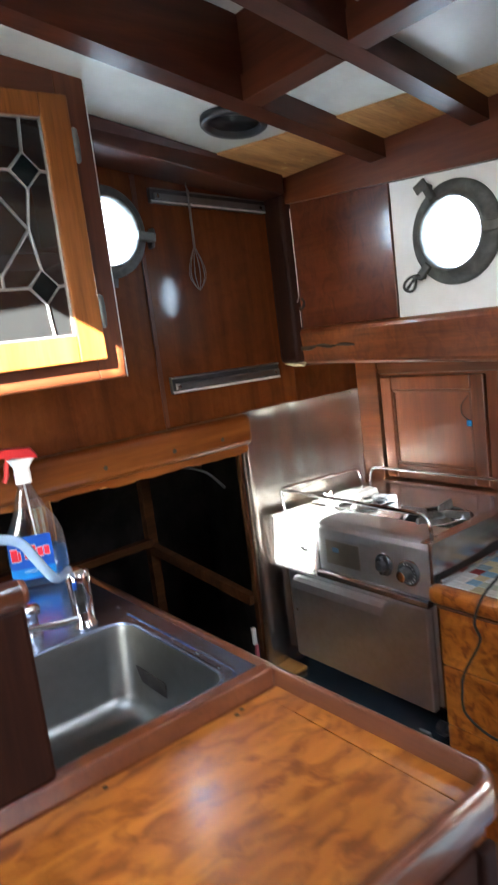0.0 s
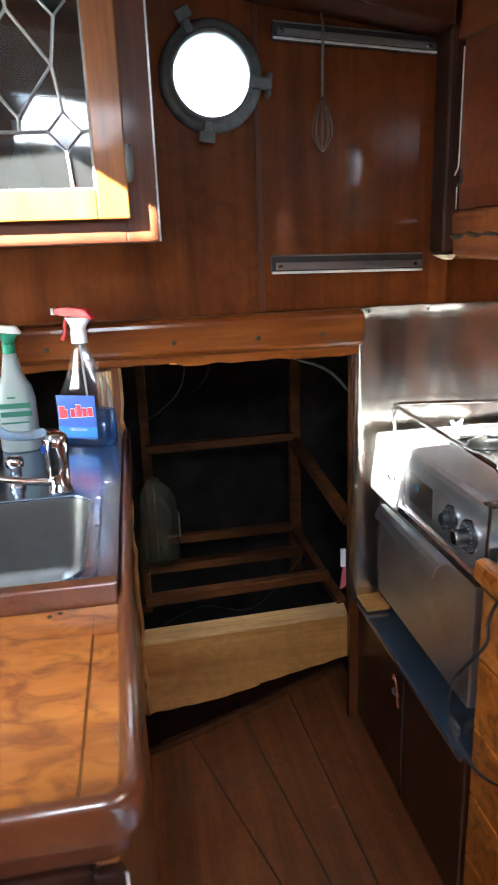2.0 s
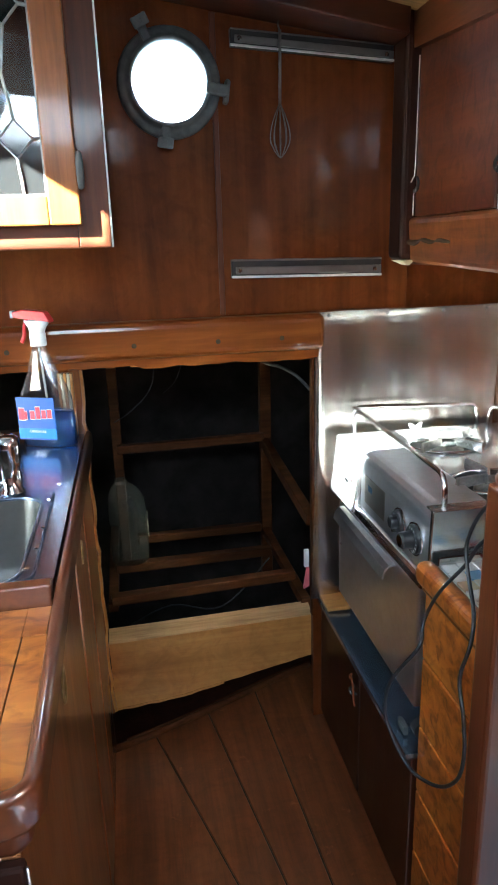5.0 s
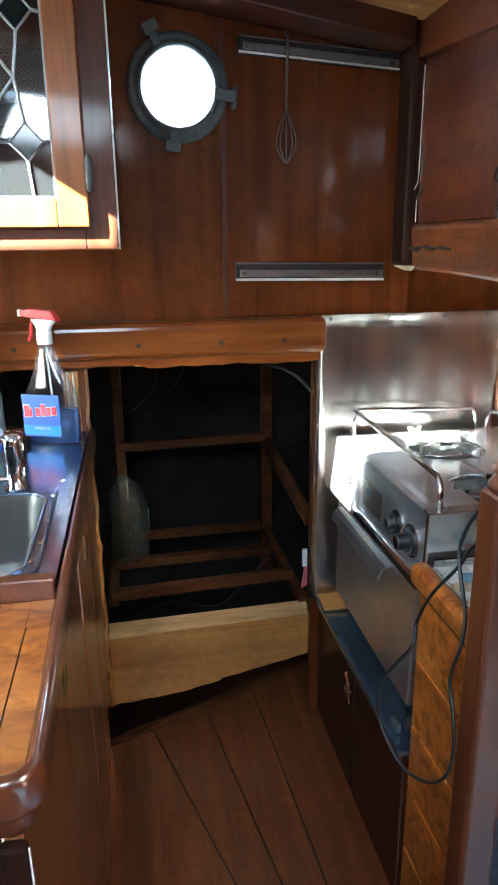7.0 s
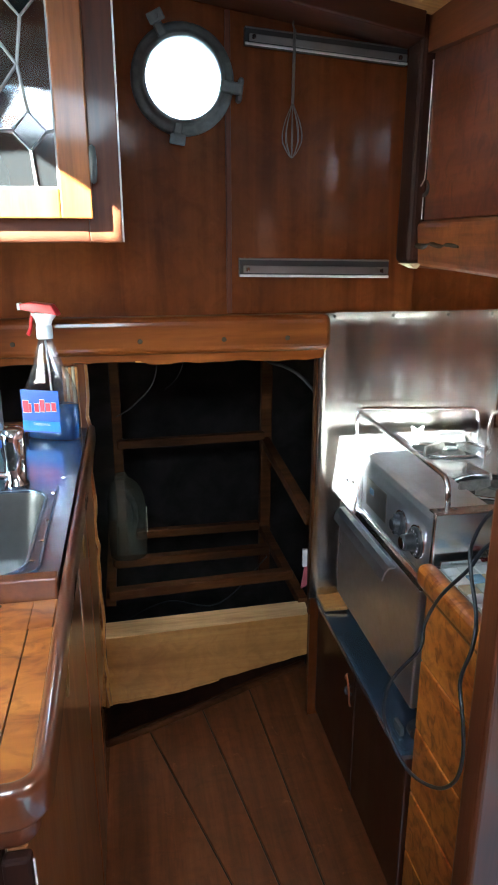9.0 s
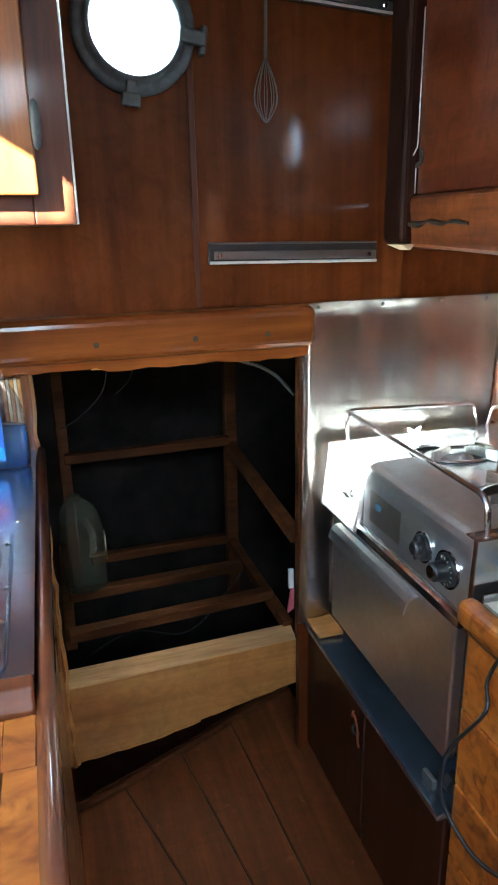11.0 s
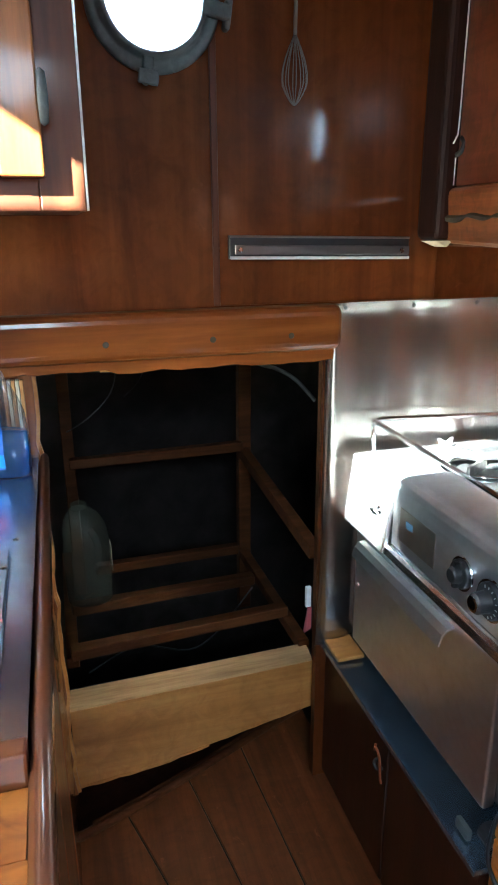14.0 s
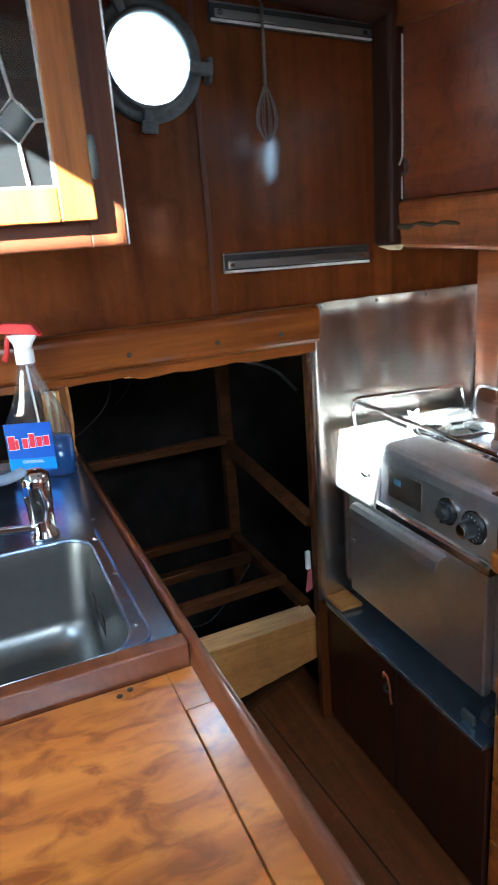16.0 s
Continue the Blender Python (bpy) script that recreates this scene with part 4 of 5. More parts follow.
for i in range(nx + 1):
    col = []
    for j in range(nz + 1):
        u, v = i / nx, j / nz
        xx = 1.360 + u * 0.514 + (0.004 * (1 - v) * (u < 0.01) * -6 if u < 0.01 else 0)
        zz = 0.565 + v * 0.823
        yy = 1.687 - 0.0045 * math.sin(u * 10 + 1.0 + 0.8 * v) - 0.0036 * math.sin(u * 23 + v * 2.0) - 0.0022 * math.sin(u * 37 + 1.3 * v) * math.sin(u * 7 + 2 * v) - 0.0005 * math.sin(u * 71 + 2.2 * v) - 0.0022 * math.sin(v * 5 + u * 3)
        col.append(bm.verts.new((xx, yy, zz)))
    grid.append(col)
for i in range(nx):
    for j in range(nz):
        bm.faces.new((grid[i][j], grid[i + 1][j], grid[i + 1][j + 1], grid[i][j + 1]))
bmesh.ops.solidify(bm, geom=bm.faces[:], thickness=0.0015)
part("sheet", bm, STEEL_Z, splash, smooth=True)
for px in (1.385, 1.545, 1.70, 1.825):
    part("screw", lathe(bmesh.new(), [(0.005, 0), (0.0045, 0.0025), (0.002, 0.0035)], Matrix.Translation((px, 1.6835, 1.378)) @ pose(0, 0, 0, 90), 10), GALV, splash)
part("edge_fold", boxed(1.348, 1.3595, 1.684, 1.6995, 0.57, 1.386, 0.004), STEEL_Z, splash)


# ---- stove ----
stove = thing("stove", "small stainless steel gimballed boat stove with oven", "stove", (1.62, 1.34, 0.62))
T = 1.07
part("body", boxed(1.4125, 1.86, 1.07, 1.60, 0.645, T - 0.03, 0.004), STEEL_Y, stove)
part("end_cheek", hexa(bmesh.new(), [(1.379, 1.455, 0.919), (1.392, 1.455, 0.919), (1.392, 1.637, 0.919), (1.379, 1.637, 0.919)], [(1.396, 1.455, T + 0.001), (1.409, 1.455, T + 0.001), (1.409, 1.637, T + 0.001), (1.396, 1.637, T + 0.001)], 0.003), SCUFFED, stove, "bright steel cheek beside the control panel")
part("lower_cheek", boxed(1.400, 1.412, 1.588, 1.634, 0.65, 0.918, 0.003), STEEL_Y, stove)
# hob plate with two openings
bm = bmesh.new()
hole1 = round_rect(1.625, 1.475, 0.20, 0.15, 0.07)
hole2 = round_rect(1.60, 1.20, 0.21, 0.17, 0.08)
FLATM = Matrix.Identity(4)
holed(bm, (1.47, 1.36, 1.86, 1.637), hole1, FLATM, T - 0.008, T)
holed(bm, (1.47, 1.07, 1.86, 1.36), hole2, FLATM, T - 0.008, T)
box(bm, 1.4095, 1.47, 1.457, 1.637, T - 0.008, T, 0)
part("hob_plate", bm, SCUFFED, stove)
part("drip_tray", boxed(1.48, 1.84, 1.09, 1.60, T - 0.0295, T - 0.026, 0), IRON, stove, "blackened drip tray")
# raised hood over the controls, its front upright and its shoulder rounded
hood = [(1.398, 0.940), (1.399, 1.040), (1.402, 1.060), (1.408, 1.071), (1.418, 1.0775), (1.430, 1.080), (1.505, 1.0805), (1.520, 1.0795), (1.528, 1.0715), (1.528, 1.045), (1.45, 0.940)]
part("hood", prism(bmesh.new(), hood, 1, 1.078, 1.4535, 0.0015, 1), HOOD_STEEL, stove, "dark reflecting steel control hood")
part("side_bracket", hexa(bmesh.new(), [(1.394, 1.062, 0.975), (1.62, 1.062, 1.01), (1.62, 1.073, 1.01), (1.394, 1.073, 0.975)], [(1.396, 1.062, T + 0.012), (1.74, 1.062, T + 0.012), (1.74, 1.073, T + 0.012), (1.396, 1.073, T + 0.012)], 0.002), STEEL_Y, stove)
part("bracket_flange", boxed(1.397, 1.74, 1.0735, 1.094, T + 0.0085, T + 0.012, 0.001), STEEL_Y, stove)
for hx, hy in ((1.412, 1.084), (1.445, 1.084)):
    part("bracket_hole", lathe(bmesh.new(), [(0.004, 0), (0.004, 0.0008)], Matrix.Translation((hx, hy, T + 0.012)), 10), BLACK, stove)
panel_m = Matrix.Translation((1.3985, 1.27, 0.998)) @ pose(0, 0, 0, 0, -90, 0)
part("control_strip", prism(bmesh.new(), [(1.382, 0.921), (1.386, 0.917), (1.412, 0.917), (1.412, 0.939), (1.392, 0.939), (1.384, 0.934)], 1, 1.078, 1.4545, 0.001, 1), STEEL_Y, stove)
bm = boxed(-0.034, 0.034, -0.062, 0.062, 0.0005, 0.0022, 0.001)
bm.transform(Matrix.Translation((0, 0.09, 0)))
bm.transform(panel_m)
badge = part("maker_plate", bm, steel("plate_steel", (0.62, 0.58, 0.52), 0.34, 1), stove, "worn maker's plate")
bm = boxed(0.002, 0.016, -0.012, 0.012, 0.0023, 0.003, 0)
bm.transform(Matrix.Translation((0, 0.115, 0)))
bm.transform(panel_m)
part("mark", bm, plain("faded_blue_print", (0.10, 0.2, 0.3), 0.5), badge)


def knob(y, r, depth, dial):
    m = Matrix.Translation((1.398, y, 0.995 if dial else 1.0)) @ pose(0, 0, 0, 0, -90, 0)
    k = part("knob", lathe(bmesh.new(), [(r, 0.0), (r, 0.006), (r * 0.93, 0.009), (r * 0.62, 0.010), (r * 0.60, 0.012), (r * 0.55, depth), (r * 0.45, depth + 0.003)], m, 28), BLACK, stove, "black oven dial" if dial else "black gas knob", False)
    bm = boxed(-r * 0.9, r * 0.9, -0.0045, 0.0045, 0.008, depth - 0.002, 0.002) if not dial else lathe(bmesh.new(), [(r * 0.42, depth + 0.003), (r * 0.42, depth + 0.0045), (r * 0.3, depth + 0.005)], Matrix.Identity(4), 20)
    bm.transform(m)
    part("grip" if not dial else "cap", bm, BLACK if not dial else CHROME, k)
    part("bezel", lathe(bmesh.new(), [(r + 0.005, 0.0005), (r + 0.004, 0.003), (r + 0.0005, 0.003)], m, 28), CHROME, k)
    if dial:
        for i in range(9):
            a = radians(200 + i * 22)
            bm = boxed(-0.0022, 0.0022, -0.0006, 0.0006, 0.009, 0.0102, 0)
            bm.transform(m @ Matrix.Rotation(a, 4, "Z") @ Matrix.Translation((r * 0.8, 0, 0)))
            part("dial_mark", bm, ALU, k)


knob(1.214, 0.025, 0.020, False)
knob(1.136, 0.030, 0.030, True)

door = part("oven_door", boxed(1.388, 1.4115, 1.087, 1.587, 0.640, 0.914, 0.005, seg=3), DOOR_STEEL, stove, "plain steel drop-down oven door")
fold = [(1.3875, 0.906), (1.374, 0.905), (1.364, 0.896), (1.358, 0.875), (1.3605, 0.874), (1.3665, 0.893), (1.375, 0.9015), (1.3875, 0.9025)]
part("oven_handle", prism(bmesh.new(), fold, 1, 1.205, 1.545), HOOD_STEEL, door, "folded steel door grip")
part("screw", lathe(bmesh.new(), [(0.004, 0), (0.004, 0.002), (0.002, 0.003)], Matrix.Translation((1.388, 1.565, 0.79)) @ pose(0, 0, 0, 0, -90, 0), 10), CHROME, door)
part("pivot_stub", lathe(bmesh.new(), [(0.010, 0), (0.010, 0.004), (0.004, 0.005), (0.004, 0.010), (0.007, 0.012), (0.007, 0.016)], Matrix.Translation((1.388, 1.487, 1.0)) @ pose(0, 0, 0, 0, -90, 0), 14), CHROME, stove, smooth=True)
for sy in (-0.010, 0.010):
    part("wing", boxed(1.370, 1.376, 1.487 + sy - 0.006, 1.487 + sy + 0.006, 0.997, 1.003, 0.002), CHROME, stove)
# guard rails
part("guard_rail", tube(bmesh.new(), rounded_path([(1.445, 1.640, T), (1.447, 1.652, 1.139), (1.795, 1.650, 1.124), (1.797, 1.640, T)], 0.022), 0.0055, 10), CHROME, stove, "bright tubular guard rail", True)
part("guard_rail", tube(bmesh.new(), rounded_path([(1.448, 1.650, 1.136), (1.430, 1.090, 1.139), (1.428, 1.083, T + 0.011)], 0.03), 0.0055, 10), CHROME, stove, smooth=True)
part("guard_rail", tube(bmesh.new(), rounded_path([(1.815, 1.62, T), (1.818, 1.612, 1.128), (1.815, 1.085, 1.13), (1.81, 1.075, T)], 0.03), 0.0055, 10), CHROME, stove, smooth=True)


def burner(cx, cy, turned):
    b = part("burner", lathe(bmesh.new(), [(0.044, T - 0.026), (0.044, T - 0.012), (0.040, T - 0.006), (0.034, T - 0.004), (0.032, T + 0.002), (0.010, T + 0.004)], Matrix.Translation((cx, cy, 0)), 28), ALLOY, stove, "grey alloy burner head", True)
    part("cap", lathe(bmesh.new(), [(0.028, T + 0.004), (0.028, T + 0.009), (0.018, T + 0.011)], Matrix.Translation((cx, cy, 0)), 24), GALV, b)
    for k in range(4):
        a = radians(turned + 90 * k)
        bm = hexa(bmesh.new(), [(0.022, -0.004, T + 0.008), (0.10, -0.004, T + 0.002), (0.10, 0.004, T + 0.002), (0.022, 0.004, T + 0.008)], [(0.026, -0.003, T + 0.026), (0.098, -0.003, T + 0.026), (0.098, 0.003, T + 0.026), (0.026, 0.003, T + 0.026)])
        bm.transform(Matrix.Translation((cx, cy, 0)) @ Matrix.Rotation(a, 4, "Z"))
        part("grate_bar", bm, STEEL_Y if k % 2 else ALLOY, b)
    part("grate_ring", tube(bmesh.new(), [(cx + 0.094 * math.cos(2 * math.pi * k / 40), cy + 0.074 * math.sin(2 * math.pi * k / 40), T + 0.004) for k in range(40)], 0.0035, 7, True), CHROME, b, smooth=True)


burner(1.625, 1.475, 30)
burner(1.60, 1.20, 10)
bm = hexa(bmesh.new(), [(1.585, 1.45, T + 0.0265), (1.65, 1.435, T + 0.0265), (1.65, 1.475, T + 0.0265), (1.585, 1.475, T + 0.0265)], [(1.59, 1.45, T + 0.042), (1.645, 1.437, T + 0.048), (1.645, 1.475, T + 0.048), (1.59, 1.475, T + 0.042)], 0.002)
part("pot_clamp", bm, IRON, stove, "dark folded pot clamp")
wing = bmesh.new()
lathe(wing, [(0.006, T), (0.006, T + 0.014), (0.004, T + 0.018)], Matrix.Translation((1.60, 1.60, 0)), 10)
for s in (-1, 1):
    hexa(wing, [(1.60 - 0.002, 1.60, T + 0.010), (1.60 + 0.002, 1.60, T + 0.010), (1.602 + s * 0.012, 1.602, T + 0.012), (1.598 + s * 0.012, 1.602, T + 0.012)], [(1.60 - 0.002, 1.603, T + 0.016), (1.60 + 0.002, 1.603, T + 0.016), (1.602 + s * 0.016, 1.603, T + 0.026), (1.596 + s * 0.016, 1.603, T + 0.026)])
part("wing_nut", wing, ALU, stove)

# ---- locker under the stove ----
base = thing("stove_locker", "mahogany locker under the stove, coloured for shade, with a sky-tinted ledge", "locker", (1.6, 1.38, FLOOR_Z))
part("body", boxed(1.42, 1.88, 1.052, 1.6995, FLOOR_Z + 0.001, 0.545, 0.002), DARK_RECESS, base)
for y0, y1 in ((1.052, 1.36), (1.364, 1.70)):
    part("door", boxed(1.372, 1.4195, y0, y1, FLOOR_Z + 0.02, 0.547, 0.004), SHADED_LOCKER, base)
part("ledge", hexa(bmesh.new(), [(1.358, 1.052, 0.548), (1.52, 1.052, 0.548), (1.52, 1.715, 0.548), (1.358, 1.715, 0.548)], [(1.358, 1.052, 0.560), (1.52, 1.052, 0.556), (1.52, 1.715, 0.556), (1.358, 1.715, 0.564)], 0.002), SKY_TINTED_LEDGE, base, "steel ledge, tinted blue for reflected sky")
# near-black sheet closes the recess behind the ledge
part("ledge_back", boxed(1.521, 1.53, 1.052, 1.6995, 0.548, 0.66, 0.001), DARK_RECESS, base)
part("timber_end", boxed(1.362, 1.43, 1.60, 1.6985, 0.566, 0.577, 0.003), PINE, base, "bare timber stub")
part("gimbal_pin", lathe(bmesh.new(), [(0.018, 0), (0.018, 0.02), (0.010, 0.022), (0.010, 0.035)], Matrix.Translation((1.40, 1.085, 0.60)) @ pose(0, 0, 0, 90), 16), BLACK, base)
part("gimbal_bracket", boxed(1.376, 1.386, 1.10, 1.135, 0.5635, 0.585, 0.002), GALV, base)
hook = thing("hook", "copper-coloured wire hook latch on the locker door", "hook", (1.365, 1.383, 0.45))
part("wire", tube(bmesh.new(), smoothed([(1.366, 1.405, 0.504), (1.360, 1.398, 0.496), (1.356, 1.388, 0.511), (1.355, 1.375, 0.512), (1.357, 1.368, 0.49), (1.360, 1.368, 0.45), (1.362, 1.366, 0.436)], 6), 0.0028, 8), COPPER, hook, smooth=True)
part("staple", tube(bmesh.new(), smoothed([(1.3715, 1.395, 0.475), (1.358, 1.392, 0.470), (1.358, 1.384, 0.462), (1.3715, 1.382, 0.458)], 5), 0.004, 8), BLACK, hook, smooth=True)

# ---- drawer chest with tiled top ----
chest = thing("drawer_chest", "burl-veneered galley drawer chest beside the stove", "drawers", (1.6, 0.9, FLOOR_Z))
part("body", boxed(1.395, 1.88, 0.745, 1.045, FLOOR_Z + 0.001, 0.944, 0.002), MAHOGANY, chest)
for z0, z1 in ((0.792, 0.935), (0.637, 0.788), (0.482, 0.633), (0.327, 0.478), (0.18, 0.323)):
    part("drawer", boxed(1.380, 1.3945, 0.747, 1.044, z0, z1, 0.003), BURL_Z, chest, "")
worktop = thing("tiled_worktop", "mosaic-tiled worktop with a rounded varnished wooden nosing", "worktop", (1.62, 0.9, 0.945))
part("nosing", boxed(1.362, 1.40, 0.742, 1.062, 0.9455, 0.992, 0.016, seg=4), BURL_Z, worktop, "glossy rounded nosing")
part("lower_nosing", boxed(1.372, 1.3945, 0.747, 1.044, 0.9365, 0.9445, 0.003), EDGE_RED, worktop)
part("bed", boxed(1.4005, 1.88, 0.745, 1.045, 0.945, 0.981, 0.0), GROUT, worktop)
part("end_trim", boxed(1.405, 1.88, 1.046, 1.0515, 0.945, 0.996, 0.002), STEEL_Y, worktop, "thin metal end trim")
TILES = [plain("tile_" + n, c, 0.12, 0, 0.12, 30, 0.02, 0.5) for n, c in (("white", (0.7, 0.7, 0.66)), ("pale_green", (0.45, 0.5, 0.42)), ("grey_blue", (0.25, 0.32, 0.36)), ("sand", (0.55, 0.47, 0.3)), ("brown", (0.13, 0.075, 0.045)), ("dark_red", (0.25, 0.03, 0.03)), ("blue", (0.22, 0.36, 0.5)))]
trng = random.Random(11)
tiles = {}
for i in range(15):
    for j in range(9):
        m = trng.choices(range(7), (6, 4, 3, 3, 2, 1, 2))[0]
        if m not in tiles:
            t = part("tile", boxed(-0.0148, 0.0148, -0.0148, 0.0148, 0, 0.006, 0.0012, seg=1), TILES[m], worktop)
            tiles[m] = t
        else:
            t = tiles[m].copy()
            scene.collection.objects.link(t)
        t.matrix_basis = Matrix.Translation((1.4165 + i * 0.031, 0.764 + j * 0.0322, 0.981 + trng.uniform(-0.0006, 0.0006))) @ Matrix.Rotation(trng.uniform(-0.02, 0.02), 4, "Z")

# ---- newel post and partition ----
newel = thing("newel_post", "dark red square post with a rounded head", "post", (1.335, 0.72, FLOOR_Z))
part("shaft", boxed(1.308, 1.362, 0.694, 0.744, FLOOR_Z, 1.262, 0.008, seg=3), MAHOGANY, newel)
screen = thing("partition", "wooden partition, near-black navy below its top board", "partition", (1.6, 0.71, FLOOR_Z))
part("top_board", boxed(1.3625, 1.9, 0.70, 0.735, 1.03, 1.19, 0.005), MAHOGANY_X, screen)
# lower panel is near-black navy
part("panel", boxed(1.3625, 1.9, 0.708, 0.73, FLOOR_Z, 1.029, 0.002), NAVY, screen, "near-black navy panel")
part("ledge", boxed(1.3625, 1.9, 0.60, 0.70, 1.165, 1.19, 0.004), MAHOGANY_X, screen)
glove = thing("sponge", "yellow-green plastic scrubber lying on the ledge", "sponge", (1.45, 0.65, 1.19))
part("pad", boxed(1.42, 1.50, 0.62, 0.68, 1.1905, 1.222, 0.01), YELLOW, glove)
part("scourer", boxed(1.425, 1.495, 0.625, 0.675, 1.2225, 1.232, 0.003), GREEN, glove)
turned = thing("turned_post", "glossy turned mahogany baluster on the newel", "post", (1.34, 0.72, 1.262))
prof = [(0.030, 1.2625), (0.031, 1.27), (0.026, 1.278), (0.022, 1.282), (0.027, 1.290), (0.024, 1.297), (0.017, 1.303), (0.0165, 1.33), (0.020, 1.39), (0.026, 1.46), (0.029, 1.50), (0.026, 1.508), (0.032, 1.514), (0.032, 1.519), (0.026, 1.525), (0.022, 1.535), (0.024, 1.58), (0.027, 1.62), (0.024, 1.633), (0.034, 1.639), (0.034, 1.646), (0.025, 1.652), (0.026, 1.69), (0.027, 1.74), (0.022, 1.772), (0.027, 1.780), (0.027, 1.786), (0.021, 1.793), (0.024, 1.85), (0.024, 2.0), (0.026, deck(1.34) - 0.002)]
part("shaft", lathe(bmesh.new(), prof, Matrix.Translation((1.342, 0.72, 0)), 28), EDGE_RED, turned, smooth=True)

# ---- power cord ----
cord = thing("power_cord", "black flex looped over the drawer fronts", "cord", (1.345, 0.9, 0.57))
loop = [(1.350, 0.811, 1.194), (1.340, 0.835, 1.135), (1.335, 0.822, 1.098), (1.330, 0.787, 1.045), (1.320, 0.772, 1.002), (1.310, 0.777, 0.945), (1.305, 0.750, 0.897), (1.300, 0.732, 0.851), (1.295, 0.739, 0.801), (1.285, 0.778, 0.756), (1.265, 0.835, 0.744), (1.250, 0.894, 0.784), (1.250, 0.900, 0.838), (1.265, 0.900, 0.874), (1.295, 0.880, 0.935), (1.310, 0.901, 0.965), (1.325, 0.886, 1.022), (1.337, 0.831, 1.097), (1.345, 0.807, 1.142)]
part("flex", tube(bmesh.new(), smoothed([(1.40, 0.765, 1.20), (1.375, 0.77, 1.225)] + loop + [(1.365, 0.765, 1.19), (1.40, 0.76, 1.195)], 5), 0.0030, 8), RUBBER, cord, smooth=True)


# ---- sink counter ----
C = 1.105
counter = thing("sink_counter", "varnished galley counter locker with panelled side", "cabinet", (0.3, 1.1, FLOOR_Z))
part("side_panel", boxed(0.725, 0.744, 0.515, 1.160, FLOOR_Z, 1.035, 0.003), SIDE, counter)
part("side_panel", boxed(0.722, 0.742, 1.205, 1.44, FLOOR_Z, 1.035, 0.003), SIDE, counter)
part("end_strip", boxed(0.722, 0.7435, 1.443, 1.6925, FLOOR_Z, 1.035, 0.003), LIT_STRIP, counter, "glossy end strip, brightened orange-brown for bounced sunlight")
# dark backing stands in for the shade inside the panel gap
part("gap_shade", boxed(0.68, 0.712, 1.10, 1.30, FLOOR_Z, 1.035, 0), DARK_RECESS, counter)
# corner post and end panel are coloured near black for shade
part("corner_post", boxed(0.722, 0.7485, 0.500, 0.5145, FLOOR_Z, 1.035, 0.004), DARK_SHADED, counter)
part("corner_line", tube(bmesh.new(), [(0.7495, 0.506, FLOOR_Z), (0.7495, 0.506, 1.03)], 0.0015, 8), RACK_STEEL, counter, "bright metal corner strip", True)
part("end_panel", boxed(-0.6, 0.7215, 0.508, 0.526, FLOOR_Z, 1.035, 0.003), DARK_SHADED, counter)
part("finger_pull", lathe(bmesh.new(), [(0.020, 0), (0.019, 0.003), (0.013, 0.003), (0.012, 0.0008)], Matrix.Translation((0.7442, 0.862, 0.965)) @ pose(0, 0, 0, 0, 90, 0), 24, 1.6, 1.0), BRASS, counter, "oval metal finger pull", True)
part("finger_pull", lathe(bmesh.new(), [(0.018, 0), (0.017, 0.003), (0.012, 0.003), (0.011, 0.0008)], Matrix.Translation((0.7422, 1.33, 0.95)) @ pose(0, 0, 0, 0, 90, 0), 24, 1.5, 1.0), BRASS, counter, smooth=True)

top = thing("worktop", "burl-veneered worktop with polished raised edging", "worktop", (0.2, 0.7, 1.04))
S = 1.092
part("slab", boxed(-0.6, 0.7125, 0.520, 0.860, 1.06, S, 0.001), BURL, top)
part("edge_board", boxed(0.7142, 0.7475, 0.520, 0.790, 1.06, S, 0.001), BURL, top, "veneered board beyond a dark joint")
part("edge_board", boxed(0.7128, 0.7425, 0.7903, 0.860, 1.06, S, 0.0003), BURL, top)
corner = [(0.734 + 0.025 * math.cos(radians(-90 + 90 * k / 16)), 0.531 + 0.025 * math.sin(radians(-90 + 90 * k / 16))) for k in range(17)]


def nosing_profile(w, h, r):
    """Rounded section from the outer face (0) inwards (-w)."""
    pts = []
    for cx, cy, a0 in ((-r, h - r, 0), (-w + r * 0.5, h - r * 0.5, 90), (-w + 0.001, 0.001, 180), (-r, r, 270)):
        q = r if cx == -r else (r * 0.5 if a0 == 90 else 0.001)
        pts += [(cx + q * math.cos(radians(a0 + 90 * k / 4)), cy + q * math.sin(radians(a0 + 90 * k / 4))) for k in range(5)]
    return pts


path = [(-0.6, 0.506)] + corner + [(0.757, 0.66), (0.753, 0.88), (0.752, 1.699)]
edging = [(0.007, 0.0), (0.0095, 0.003), (0.010, 0.006), (0.010, 0.020), (0.010, 0.033), (0.0095, 0.0375), (0.0082, 0.041), (0.006, 0.0437), (0.003, 0.0452), (0.0, 0.0455), (-0.0025, 0.0447), (-0.0043, 0.0425), (-0.006, 0.038), (-0.009, 0.029), (-0.011, 0.023), (-0.0115, 0.010), (-0.0115, 0.0)]
part("raised_edge", sweep(bmesh.new(), edging, [(x, y, 1.069) for x, y in path]), EDGE_RED, top, "polished red-brown edging with a sloping inner face", True)
part("lower_moulding", sweep(bmesh.new(), [(u - 0.004, v) for u, v in nosing_profile(0.024, 0.032, 0.008)], [(x, y, 1.0365) for x, y in path]), MAHOGANY_Y, top, "", True)
